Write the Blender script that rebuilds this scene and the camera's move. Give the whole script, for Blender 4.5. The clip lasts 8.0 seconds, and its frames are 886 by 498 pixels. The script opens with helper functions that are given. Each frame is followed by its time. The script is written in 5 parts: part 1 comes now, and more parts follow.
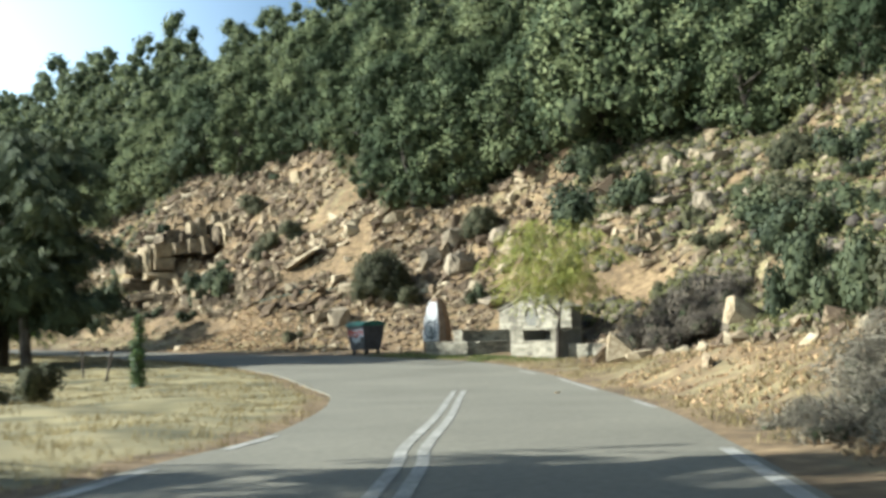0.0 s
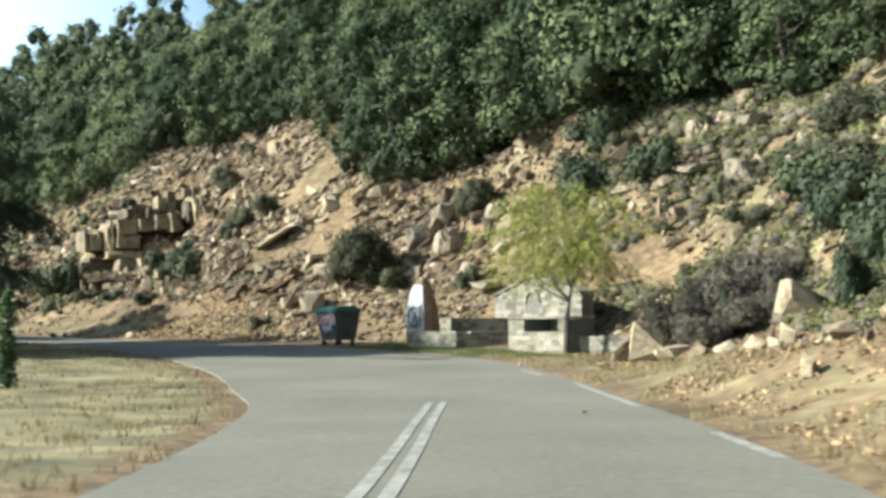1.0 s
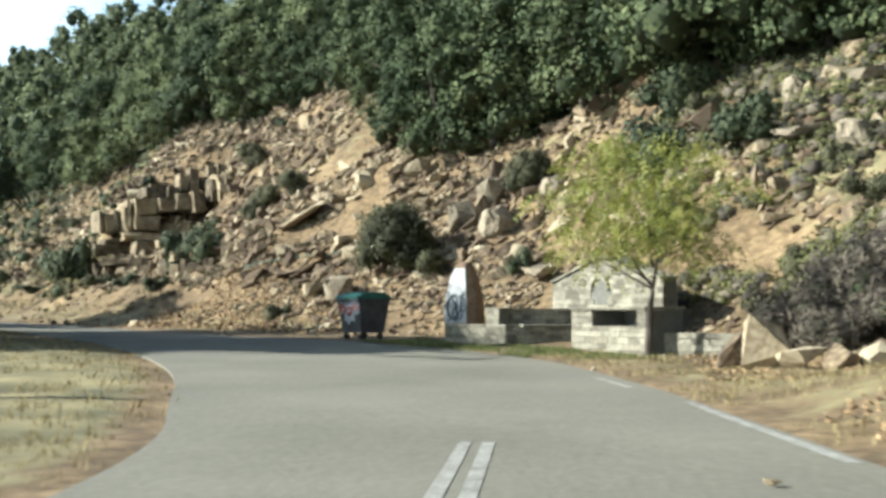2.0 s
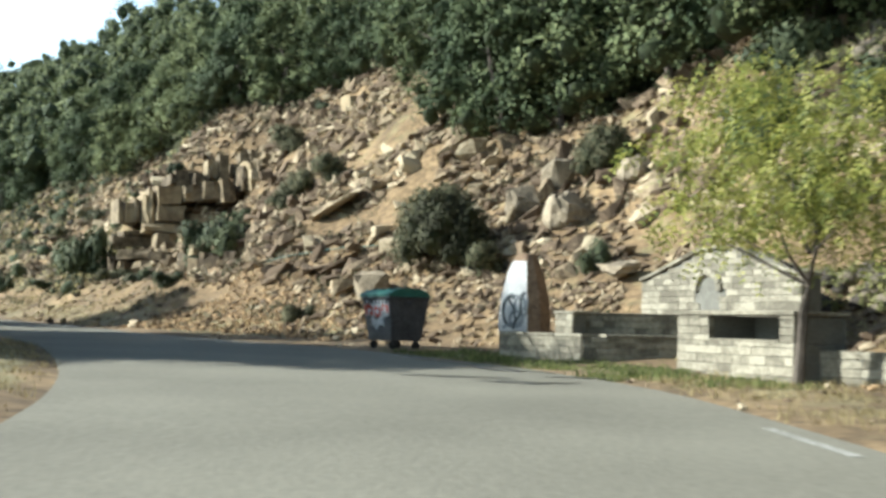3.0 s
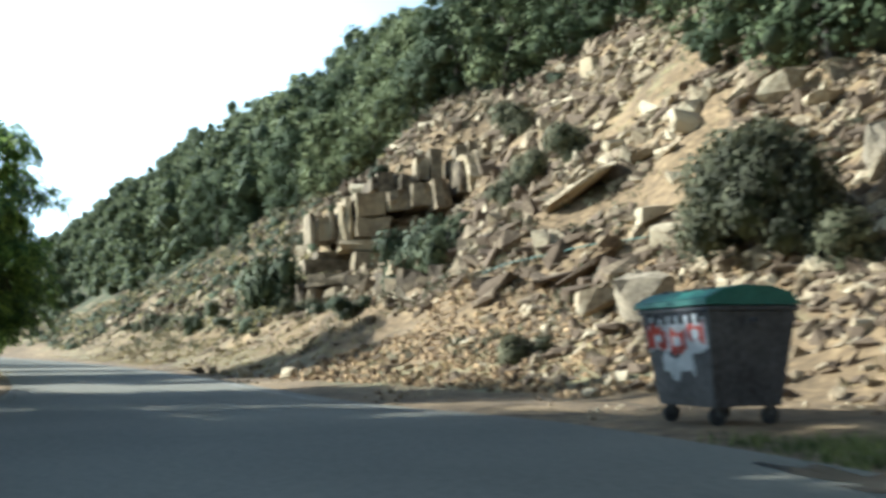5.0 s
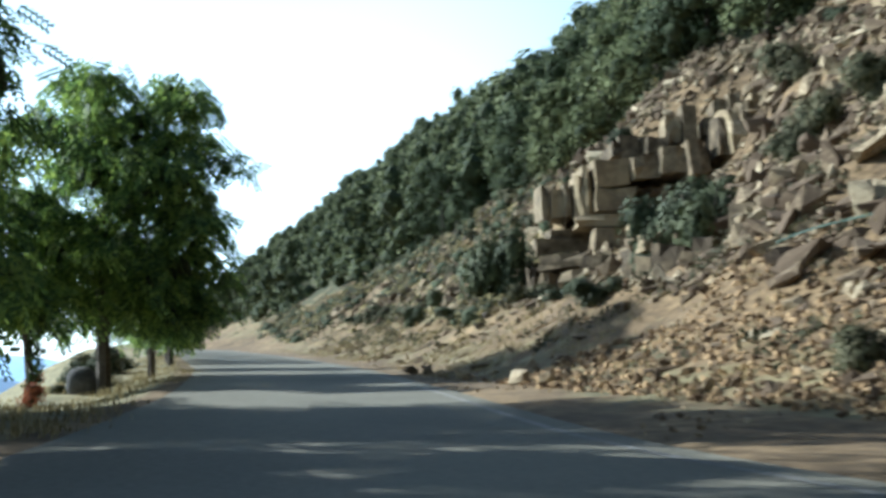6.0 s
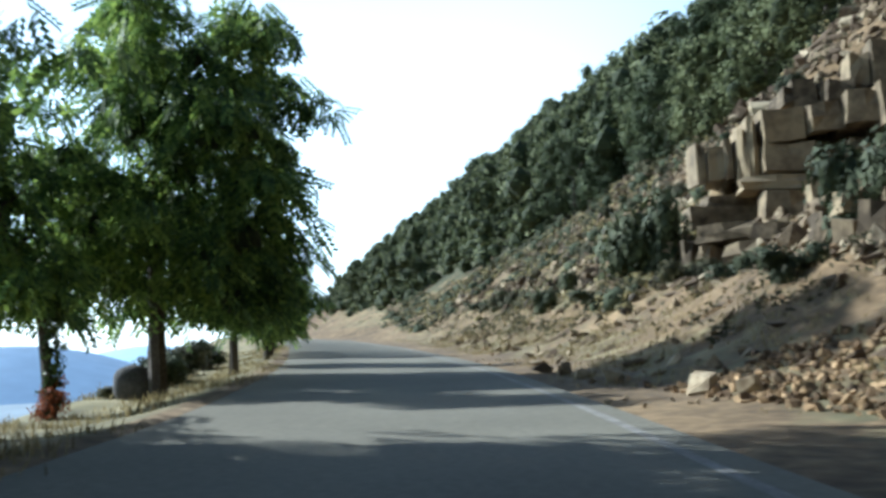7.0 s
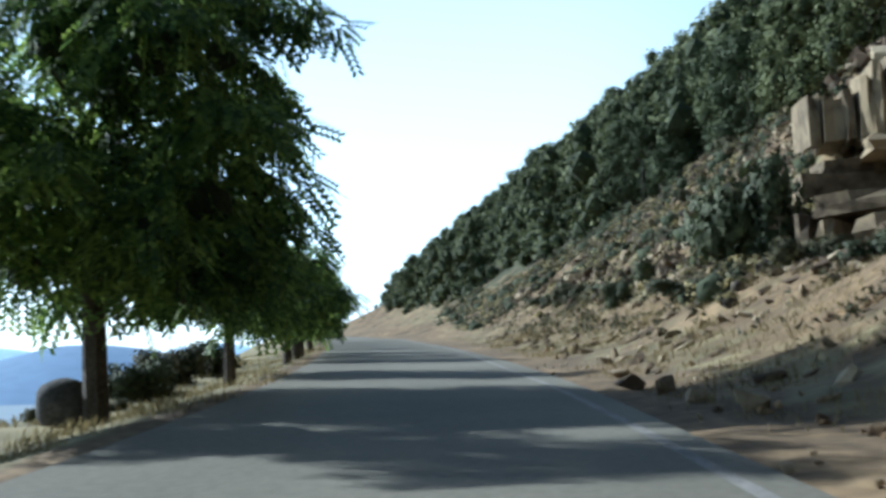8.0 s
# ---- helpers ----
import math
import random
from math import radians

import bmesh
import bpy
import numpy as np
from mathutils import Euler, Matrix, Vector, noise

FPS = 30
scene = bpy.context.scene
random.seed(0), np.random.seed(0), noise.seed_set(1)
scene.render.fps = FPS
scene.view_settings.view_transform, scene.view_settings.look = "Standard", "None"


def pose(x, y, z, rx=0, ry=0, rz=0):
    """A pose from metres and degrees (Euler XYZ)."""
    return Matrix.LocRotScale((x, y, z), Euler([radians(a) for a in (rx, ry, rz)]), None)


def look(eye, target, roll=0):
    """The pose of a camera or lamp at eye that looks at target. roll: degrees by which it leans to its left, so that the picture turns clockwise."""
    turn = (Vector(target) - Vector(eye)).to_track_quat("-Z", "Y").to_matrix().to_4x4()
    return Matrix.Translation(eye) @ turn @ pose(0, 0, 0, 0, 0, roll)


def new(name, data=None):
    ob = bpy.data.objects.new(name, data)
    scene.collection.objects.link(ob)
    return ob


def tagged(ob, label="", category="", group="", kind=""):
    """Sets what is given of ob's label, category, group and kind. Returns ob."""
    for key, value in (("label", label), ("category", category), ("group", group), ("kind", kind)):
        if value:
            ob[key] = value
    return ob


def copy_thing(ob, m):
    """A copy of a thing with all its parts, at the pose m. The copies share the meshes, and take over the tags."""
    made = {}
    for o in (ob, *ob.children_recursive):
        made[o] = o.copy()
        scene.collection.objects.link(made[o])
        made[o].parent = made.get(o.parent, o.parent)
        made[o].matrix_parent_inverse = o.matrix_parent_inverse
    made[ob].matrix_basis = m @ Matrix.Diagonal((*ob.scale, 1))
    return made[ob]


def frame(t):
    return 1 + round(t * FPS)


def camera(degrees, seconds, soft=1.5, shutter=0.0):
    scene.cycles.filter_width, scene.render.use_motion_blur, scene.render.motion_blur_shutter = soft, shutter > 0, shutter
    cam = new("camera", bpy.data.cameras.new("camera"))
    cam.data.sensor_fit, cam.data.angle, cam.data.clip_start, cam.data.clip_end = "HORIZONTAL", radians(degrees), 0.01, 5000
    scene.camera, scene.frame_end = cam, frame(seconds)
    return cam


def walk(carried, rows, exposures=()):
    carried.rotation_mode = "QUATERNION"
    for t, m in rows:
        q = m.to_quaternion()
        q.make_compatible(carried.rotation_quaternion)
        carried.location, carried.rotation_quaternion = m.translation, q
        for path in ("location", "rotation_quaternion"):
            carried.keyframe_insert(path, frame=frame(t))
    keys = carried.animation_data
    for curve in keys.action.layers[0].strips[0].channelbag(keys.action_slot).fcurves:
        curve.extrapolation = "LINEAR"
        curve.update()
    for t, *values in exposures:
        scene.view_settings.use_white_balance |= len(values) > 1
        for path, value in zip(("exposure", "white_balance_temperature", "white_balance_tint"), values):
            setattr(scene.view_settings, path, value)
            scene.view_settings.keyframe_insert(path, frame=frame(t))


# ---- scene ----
cam = camera(42.0, 8.0, soft=3.3, shutter=0.4)
PATH = [
    (0, (2.979, -6.276, 1.288), (2.752, -4.294, 1.427), -1.7),
    (0.5, (2.739, -2.618, 1.261), (2.549, -0.632, 1.398), -1.3),
    (1, (2.447, 1.267, 1.208), (2.226, 3.251, 1.329), -0.9),
    (1.5, (2.073, 4.793, 1.137), (1.81, 6.772, 1.248), -0.5),
    (3, (0.426, 16.529, 0.913), (0.028, 18.485, 1.043), 1.3),
    (3.5, (-0.368, 20.277, 0.889), (-0.834, 22.217, 1.034), 2.0),
    (4, (-1.344, 24.238, 0.937), (-1.887, 26.155, 1.111), 2.0),
    (4.2, (-1.769, 25.761, 0.959), (-2.35, 27.667, 1.139), 1.5),
    (5.3, (-4.951, 33.166, 1.136), (-5.865, 34.936, 1.318), -1.2),
    (5.5, (-5.705, 34.439, 1.171), (-6.693, 36.168, 1.354), -1.1),
    (6, (-7.709, 37.432, 1.215), (-8.86, 39.059, 1.388), -0.9),
    (6.5, (-9.641, 39.941, 1.254), (-10.889, 41.495, 1.418), -0.9),
    (7, (-11.737, 42.769, 1.289), (-13.064, 44.257, 1.446), -1.2),
    (7.5, (-13.804, 45.257, 1.325), (-15.177, 46.703, 1.477), -1.6),
    (8, (-16.068, 47.959, 1.359), (-17.472, 49.375, 1.514), -1.4),
]
walk(cam, [(t, look(eye, target, roll)) for t, eye, target, roll in PATH], [(0.0, 1.52, 5750, 3), (3.0, 1.5, 5750, 3), (4.2, 1.52, 5700, 3), (5.4, 1.7, 5350, 2), (5.9, 1.22, 5300, 2), (6.4, 1.04, 5250, 4), (7.0, 1.08, 5250, 4), (8.0, 0.74, 5100, 4)])

# ---------------------------------------------------------------- light
SUN_TO = Vector((-0.85, -0.245, 0.465)).normalized()
sun = new("sun", bpy.data.lights.new("sun", "SUN"))
sun.data.energy, sun.data.angle, sun.data.color = 5.0, radians(0.6), (1.0, 0.94, 0.84)
sun.rotation_euler = SUN_TO.to_track_quat("Z", "Y").to_euler()
world = bpy.data.worlds.new("sky")
scene.world = world
world.use_nodes = True
wn = world.node_tree
sky = wn.nodes.new("ShaderNodeTexSky")
sky.sky_type, sky.sun_disc = "NISHITA", False
sky.sun_elevation = math.asin(SUN_TO.z)
sky.sun_rotation = math.atan2(SUN_TO.x, SUN_TO.y)
sky.dust_density, sky.air_density, sky.altitude = 1.0, 1.0, 300
# white summer haze, thickest low down and on the sun's side of the sky
place = wn.nodes.new("ShaderNodeTexCoord")
split = wn.nodes.new("ShaderNodeSeparateXYZ")
wn.links.new(place.outputs["Generated"], split.inputs[0])
low = wn.nodes.new("ShaderNodeMapRange")
low.interpolation_type = "SMOOTHSTEP"
low.inputs["From Min"].default_value, low.inputs["From Max"].default_value = 0.0, 0.75
low.inputs["To Min"].default_value, low.inputs["To Max"].default_value = 1.0, 0.0
wn.links.new(split.outputs["Z"], low.inputs["Value"])
toward = wn.nodes.new("ShaderNodeVectorMath")
toward.operation = "DOT_PRODUCT"
toward.inputs[1].default_value = Vector((SUN_TO.x, SUN_TO.y, 0)).normalized()
wn.links.new(place.outputs["Generated"], toward.inputs[0])
side = wn.nodes.new("ShaderNodeMapRange")
side.interpolation_type = "SMOOTHSTEP"
side.inputs["From Min"].default_value, side.inputs["From Max"].default_value = -0.12, 0.40
wn.links.new(toward.outputs["Value"], side.inputs["Value"])
amount = wn.nodes.new("ShaderNodeMath")
amount.operation = "MULTIPLY"
wn.links.new(low.outputs[0], amount.inputs[0])
wn.links.new(side.outputs[0], amount.inputs[1])
haze = wn.nodes.new("ShaderNodeBackground")
haze.inputs[0].default_value = (0.82, 0.97, 1.0, 1)
strength = wn.nodes.new("ShaderNodeMath")
strength.operation = "MULTIPLY"
strength.inputs[1].default_value = 0.8
wn.links.new(amount.outputs[0], strength.inputs[0])
wn.links.new(strength.outputs[0], haze.inputs[1])
both = wn.nodes.new("ShaderNodeAddShader")
wn.links.new(sky.outputs[0], wn.nodes["Background"].inputs[0])
wn.nodes["Background"].inputs[1].default_value = 0.052
wn.links.new(wn.nodes["Background"].outputs[0], both.inputs[0])
wn.links.new(haze.outputs[0], both.inputs[1])
wn.links.new(both.outputs[0], wn.nodes["World Output"].inputs[0])


# ---------------------------------------------------------------- materials
def material(name, dark, light, scale=1.0, rough=0.9, bump=0.3, fine=12.0, third=None, metal=0.0, island=0.0, obrand=0.0, spec=0.3, two_sided=0.0):
    """A surface with stains at one scale and grain at a finer one; scale is in marks to the metre."""
    m = bpy.data.materials.new(name)
    m.use_nodes = True
    nt = m.node_tree
    n, link = nt.nodes, nt.links.new
    b = n["Principled BSDF"]
    geo = n.new("ShaderNodeNewGeometry")
    big, small = n.new("ShaderNodeTexNoise"), n.new("ShaderNodeTexNoise")
    big.inputs["Scale"].default_value, small.inputs["Scale"].default_value = scale, scale * fine
    big.inputs["Detail"].default_value, small.inputs["Detail"].default_value = 3.0, 4.0
    for t in (big, small):
        link(geo.outputs["Position"], t.inputs["Vector"])
    add = n.new("ShaderNodeMath")
    add.operation = "MULTIPLY_ADD"
    add.inputs[1].default_value = 0.55
    link(small.outputs[0], add.inputs[0])
    half = n.new("ShaderNodeMath")
    half.operation = "MULTIPLY"
    half.inputs[1].default_value = 0.5
    link(big.outputs[0], half.inputs[0])
    link(half.outputs[0], add.inputs[2])
    value = add.outputs[0]
    for amount, node, out in ((island, "ShaderNodeNewGeometry", "Random Per Island"), (obrand, "ShaderNodeObjectInfo", "Random")):
        if amount:
            src = n.new(node)
            k = n.new("ShaderNodeMath")
            k.operation = "MULTIPLY_ADD"
            k.inputs[1].default_value = amount
            link(src.outputs[out], k.inputs[0])
            off = n.new("ShaderNodeMath")
            off.operation = "SUBTRACT"
            off.inputs[1].default_value = amount / 2
            link(value, off.inputs[0])
            link(off.outputs[0], k.inputs[2])
            value = k.outputs[0]
    ramp = n.new("ShaderNodeValToRGB")
    ramp.color_ramp.elements[0].position, ramp.color_ramp.elements[1].position = 0.36, 0.68
    ramp.color_ramp.elements[0].color, ramp.color_ramp.elements[1].color = (*dark, 1), (*light, 1)
    if third:
        e = ramp.color_ramp.elements.new(0.53)
        e.color = (*third, 1)
    link(value, ramp.inputs[0])
    link(ramp.outputs[0], b.inputs["Base Color"])
    b.inputs["Roughness"].default_value, b.inputs["Metallic"].default_value = rough, metal
    b.inputs["Specular IOR Level"].default_value = spec
    if bump:
        bp = n.new("ShaderNodeBump")
        bp.inputs["Strength"].default_value, bp.inputs["Distance"].default_value = bump, 0.03
        link(small.outputs[0], bp.inputs["Height"])
        link(bp.outputs[0], b.inputs["Normal"])
    if two_sided:
        tr = n.new("ShaderNodeBsdfTranslucent")
        mix = n.new("ShaderNodeMixShader")
        mix.inputs[0].default_value = two_sided
        link(ramp.outputs[0], tr.inputs[0])
        link(b.outputs[0], mix.inputs[1])
        link(tr.outputs[0], mix.inputs[2])
        link(mix.outputs[0], n["Material Output"].inputs[0])
    return m


ASPHALT = material("asphalt", (0.120, 0.111, 0.083), (0.189, 0.175, 0.132), 0.30, 0.88, 0.25, 40)
PAINT = material("road_paint", (0.141, 0.133, 0.111), (0.370, 0.355, 0.311), 2.2, 0.8, 0.1, 8, third=(0.266, 0.255, 0.218))
ROCK = material("slope_rock", (0.096, 0.067, 0.041), (0.385, 0.318, 0.207), 0.8, 0.93, 0.6, 9, third=(0.229, 0.175, 0.105), island=0.5, obrand=0.3)
LEDGE = material("ledge_rock", (0.052, 0.038, 0.022), (0.244, 0.189, 0.111), 0.7, 0.93, 0.5, 4.5, third=(0.148, 0.113, 0.068), obrand=0.38)
GREYROCK = material("grey_rock", (0.10, 0.080, 0.054), (0.29, 0.236, 0.160), 1.6, 0.92, 0.8, 8, third=(0.19, 0.155, 0.105), obrand=0.2)
STONE = material("wall_stone", (0.100, 0.088, 0.064), (0.265, 0.240, 0.178), 1.5, 0.9, 0.5, 9, third=(0.175, 0.157, 0.115), obrand=0.28)
MORTAR = material("mortar", (0.089, 0.084, 0.070), (0.155, 0.148, 0.123), 3.0, 0.95, 0.3, 8)
OAK = material("oak_leaves", (0.034, 0.048, 0.022), (0.123, 0.138, 0.061), 0.30, 0.75, 0.0, 6, third=(0.072, 0.090, 0.039), island=0.16, obrand=0.4, two_sided=0.12, spec=0.15)
SLOPE_GREEN = material("slope_herbs", (0.062, 0.066, 0.024), (0.19, 0.178, 0.068), 0.5, 0.85, 0.0, 6, third=(0.118, 0.118, 0.042), island=0.12, two_sided=0.2)
SCRUB = material("scrub_leaves", (0.038, 0.038, 0.019), (0.123, 0.113, 0.061), 0.5, 0.8, 0.0, 6, third=(0.064, 0.066, 0.030), island=0.3, obrand=0.25, two_sided=0.2)
LOCUST = material("locust_leaves", (0.050, 0.085, 0.026), (0.24, 0.32, 0.065), 0.6, 0.6, 0.0, 5, third=(0.105, 0.165, 0.04), island=0.35, two_sided=0.5)
OLIVE = material("olive_scrub", (0.075, 0.068, 0.028), (0.32, 0.265, 0.115), 0.6, 0.85, 0.0, 6, third=(0.165, 0.142, 0.058), island=0.4, two_sided=0.2)
YELLOW = material("yellowing_leaves", (0.090, 0.115, 0.025), (0.328, 0.312, 0.082), 0.9, 0.6, 0.0, 5, third=(0.213, 0.221, 0.037), island=0.4, two_sided=0.4)
BARK = material("bark", (0.032, 0.026, 0.020), (0.10, 0.082, 0.064), 2.0, 0.95, 0.7, 9)
STRAW = material("dry_grass", (0.148, 0.118, 0.056), (0.370, 0.303, 0.155), 0.5, 0.9, 0.0, 9, third=(0.252, 0.200, 0.096), island=0.4, two_sided=0.3)


def ground_material():
    """Bare ochre soil on the slope, straw-coloured turf where the sheet's own grass layer says so."""
    m = material("soil", (0.066, 0.045, 0.024), (0.260, 0.180, 0.092), 0.45, 0.95, 0.9, 9, third=(0.145, 0.098, 0.050))
    n, link = m.node_tree.nodes, m.node_tree.links.new
    b = n["Principled BSDF"]
    soil = b.inputs["Base Color"].links[0].from_socket
    geo = n.new("ShaderNodeNewGeometry")

    def layer(attribute, dark, light, scale, under):
        tex = n.new("ShaderNodeTexNoise")
        tex.inputs["Scale"].default_value, tex.inputs["Detail"].default_value = scale, 6
        link(geo.outputs["Position"], tex.inputs["Vector"])
        ramp = n.new("ShaderNodeValToRGB")
        ramp.color_ramp.elements[0].position, ramp.color_ramp.elements[1].position = 0.35, 0.65
        ramp.color_ramp.elements[0].color, ramp.color_ramp.elements[1].color = (*dark, 1), (*light, 1)
        link(tex.outputs[0], ramp.inputs[0])
        at = n.new("ShaderNodeAttribute")
        at.attribute_name = attribute
        edge = n.new("ShaderNodeTexNoise")
        edge.inputs["Scale"].default_value, edge.inputs["Detail"].default_value = 1.3, 5
        link(geo.outputs["Position"], edge.inputs["Vector"])
        s = n.new("ShaderNodeMath")
        s.operation = "ADD"
        link(at.outputs["Fac"], s.inputs[0])
        link(edge.outputs[0], s.inputs[1])
        cut = n.new("ShaderNodeMapRange")
        cut.inputs["From Min"].default_value, cut.inputs["From Max"].default_value = 0.85, 1.1
        link(s.outputs[0], cut.inputs["Value"])
        mix = n.new("ShaderNodeMix")
        mix.data_type = "RGBA"
        link(cut.outputs[0], mix.inputs["Factor"])
        link(under, mix.inputs["A"])
        link(ramp.outputs[0], mix.inputs["B"])
        return mix.outputs["Result"]

    turf = layer("turf", (0.092, 0.083, 0.041), (0.266, 0.222, 0.111), 0.7, soil)
    # woodland floor, with the shade under the trees painted into its dark green
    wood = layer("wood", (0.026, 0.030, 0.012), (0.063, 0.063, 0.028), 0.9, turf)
    link(wood, b.inputs["Base Color"])
    return m


GROUND = ground_material()
FADED = material("faded_paint", (0.126, 0.118, 0.104), (0.311, 0.296, 0.266), 1.6, 0.85, 0.1, 9, third=(0.207, 0.196, 0.174))
SCREE = material("scree_rock", (0.090, 0.057, 0.029), (0.38, 0.262, 0.138), 1.2, 0.93, 0.5, 8, third=(0.215, 0.140, 0.070), island=0.5)


# ---------------------------------------------------------------- mesh helpers
def mesh_of(name, verts, faces, mat, smooth=False):
    me = bpy.data.meshes.new(name)
    me.from_pydata(verts, [], faces)
    for one in mat if isinstance(mat, (list, tuple)) else (mat,):
        me.materials.append(one)
    if smooth:
        me.polygons.foreach_set("use_smooth", [True] * len(me.polygons))
    me.update()
    return me


def part(name, bm, mat, parent=None, label="", smooth=False):
    """Links a bmesh as one mesh object under a thing or a part."""
    me = bpy.data.meshes.new(name)
    bm.to_mesh(me)
    bm.free()
    me.materials.append(mat)
    if smooth:
        me.polygons.foreach_set("use_smooth", [True] * len(me.polygons))
    ob = new(name, me)
    ob.parent = parent
    return tagged(ob, label)


def piece(name, mesh, parent, m=None, label=""):
    ob = new(name, mesh)
    ob.parent = parent
    if m is not None:
        ob.matrix_basis = m
    return tagged(ob, label)


def holder(name, m, label, category, group="", kind=""):
    ob = new(name)
    ob.empty_display_size = 0.1
    ob.matrix_basis = m
    return tagged(ob, label, category, group, kind)


def box(bm, x0, x1, y0, y1, z0, z1, bevel=0.0):
    vs = [bm.verts.new(p) for p in ((x0, y0, z0), (x1, y0, z0), (x1, y1, z0), (x0, y1, z0), (x0, y0, z1), (x1, y0, z1), (x1, y1, z1), (x0, y1, z1))]
    fs = [bm.faces.new([vs[i] for i in f]) for f in ((0, 3, 2, 1), (4, 5, 6, 7), (0, 1, 5, 4), (1, 2, 6, 5), (2, 3, 7, 6), (3, 0, 4, 7))]
    if bevel:
        edges = list({e for f in fs for e in f.edges})
        bmesh.ops.bevel(bm, geom=edges, offset=bevel, segments=1, affect="EDGES")
    return bm


def lattice(x, y, seed):
    """A repeatable random number in 0..1 for each whole x, y."""
    h = (x.astype(np.int64) * 374761393 + y.astype(np.int64) * 668265263 + seed * 974634777) & 0x7FFFFFFF
    h = ((h ^ (h >> 13)) * 1274126177) & 0x7FFFFFFF
    return ((h ^ (h >> 16)) & 0xFFFF) / 65535.0


def wave(x, y, size, seed=0):
    """Smooth noise in -1..1 with bumps of about that size."""
    x, y = np.asarray(x, float) / size, np.asarray(y, float) / size
    i, j = np.floor(x), np.floor(y)
    u, v = x - i, y - j
    u, v = u * u * (3 - 2 * u), v * v * (3 - 2 * v)
    a, b = lattice(i, j, seed), lattice(i + 1, j, seed)
    c, d = lattice(i, j + 1, seed), lattice(i + 1, j + 1, seed)
    return 2 * ((a * (1 - u) + b * u) * (1 - v) + (c * (1 - u) + d * u) * v) - 1


def spline(points, step=0.8):
    """A smooth curve through control points, resampled at even steps."""
    p = np.array(points, float)
    p = np.vstack([2 * p[0] - p[1], p, 2 * p[-1] - p[-2]])
    out = []
    for k in range(1, len(p) - 2):
        n = max(2, int(np.linalg.norm(p[k + 1] - p[k]) / step))
        t = np.linspace(0, 1, n, endpoint=False)[:, None]
        out.append(0.5 * (2 * p[k] + (p[k + 1] - p[k - 1]) * t + (2 * p[k - 1] - 5 * p[k] + 4 * p[k + 1] - p[k + 2]) * t**2 + (3 * p[k] - p[k - 1] - 3 * p[k + 1] + p[k + 2]) * t**3))
    out.append(p[-2:-1])
    return np.concatenate(out)


def beside(px, py, line):
    """For each point the distance to a polyline, positive on its right, and the arc length of the nearest place."""
    a, b = line[:-1], line[1:]
    d = b - a
    ln = np.hypot(d[:, 0], d[:, 1])
    acc = np.r_[0, np.cumsum(ln)][:-1]
    px, py = np.atleast_1d(np.asarray(px, float)), np.atleast_1d(np.asarray(py, float))
    best, arc = np.full(px.shape, 1e9), np.zeros(px.shape)
    side = np.ones(px.shape)
    for k in range(len(a)):
        rx, ry = px - a[k, 0], py - a[k, 1]
        t = np.clip((rx * d[k, 0] + ry * d[k, 1]) / ln[k] ** 2, 0, 1)
        q = np.hypot(rx - t * d[k, 0], ry - t * d[k, 1])
        near = q < best
        best = np.where(near, q, best)
        arc = np.where(near, acc[k] + t * ln[k], arc)
        side = np.where(near, np.sign(d[k, 1] * rx - d[k, 0] * ry), side)
    return best * side, arc


# ---------------------------------------------------------------- plan
ROAD_LEFT = [(-1.0, -45), (-0.6, -12), (-0.6, 1.3), (-0.55, 7), (-2.0, 16.6), (-3.8, 22), (-6.0, 27.5), (-9.0, 33), (-12.8, 38.8), (-16.4, 43.2), (-20, 47.4), (-25.0, 52.8), (-35.2, 62.6), (-50.5, 76), (-66.5, 89.5), (-101, 117.5), (-148, 153), (-190, 181.5), (-223, 220), (-229, 290)]
ROAD_RIGHT = [(5.6, -45), (4.8, -12), (4.35, 1.5), (4.1, 11), (3.4, 17.7), (2.5, 23.5), (1.5, 28), (-0.2, 33.2), (-3.6, 38.6), (-8.0, 43.8), (-12.7, 47.5), (-20.2, 55.05), (-30.2, 64.9), (-46.2, 79.4), (-62, 92.8), (-96.5, 121.5), (-144, 157), (-184.5, 186.5), (-217, 224), (-223, 290)]
MIDDLE = [(2.6, -45), (2.3, -12), (2.0, 3), (1.2, 10), (0.4, 17), (-1.0, 23), (-3.2, 28.6), (-6.0, 33.6), (-9.6, 39), (-13.5, 43.8), (-17.4, 48.2), (-22.8, 53.9), (-32.7, 63.7), (-48.3, 77.7), (-64.2, 91.1), (-98.7, 119.5), (-146, 155), (-187, 184), (-220, 222), (-226, 290)]
TOE = [(10, -60), (8.6, -12), (8.0, 0), (7.4, 12), (7.0, 22), (7.0, 30), (5.4, 35.5), (2.7, 40.6), (-1.5, 45.2), (-7.4, 49.2), (-13.5, 53.0), (-19.5, 57.5), (-26.5, 63.8), (-35, 72.2), (-50, 86), (-66, 100.5), (-98, 127), (-141, 161.5), (-180, 191), (-210, 228), (-215, 290), (-150, 400)]
mid_line, toe_line = spline(MIDDLE, 1.5), spline(TOE, 1.5)
left_line, right_line = spline(ROAD_LEFT, 1.0), spline(ROAD_RIGHT, 1.0)
RISE_AT = [0, 33, 48, 57.5, 62, 66, 71, 81, 87, 93, 101, 120, 160, 230, 400, 800]
RISE = [0.5, 0.36, 0.24, 0.02, -0.04, -0.05, 0.0, 0.17, 0.25, 0.32, 0.42, 0.66, 1.1, 1.8, 3.5, 5]


def level(arc):
    return np.interp(arc, RISE_AT, RISE)


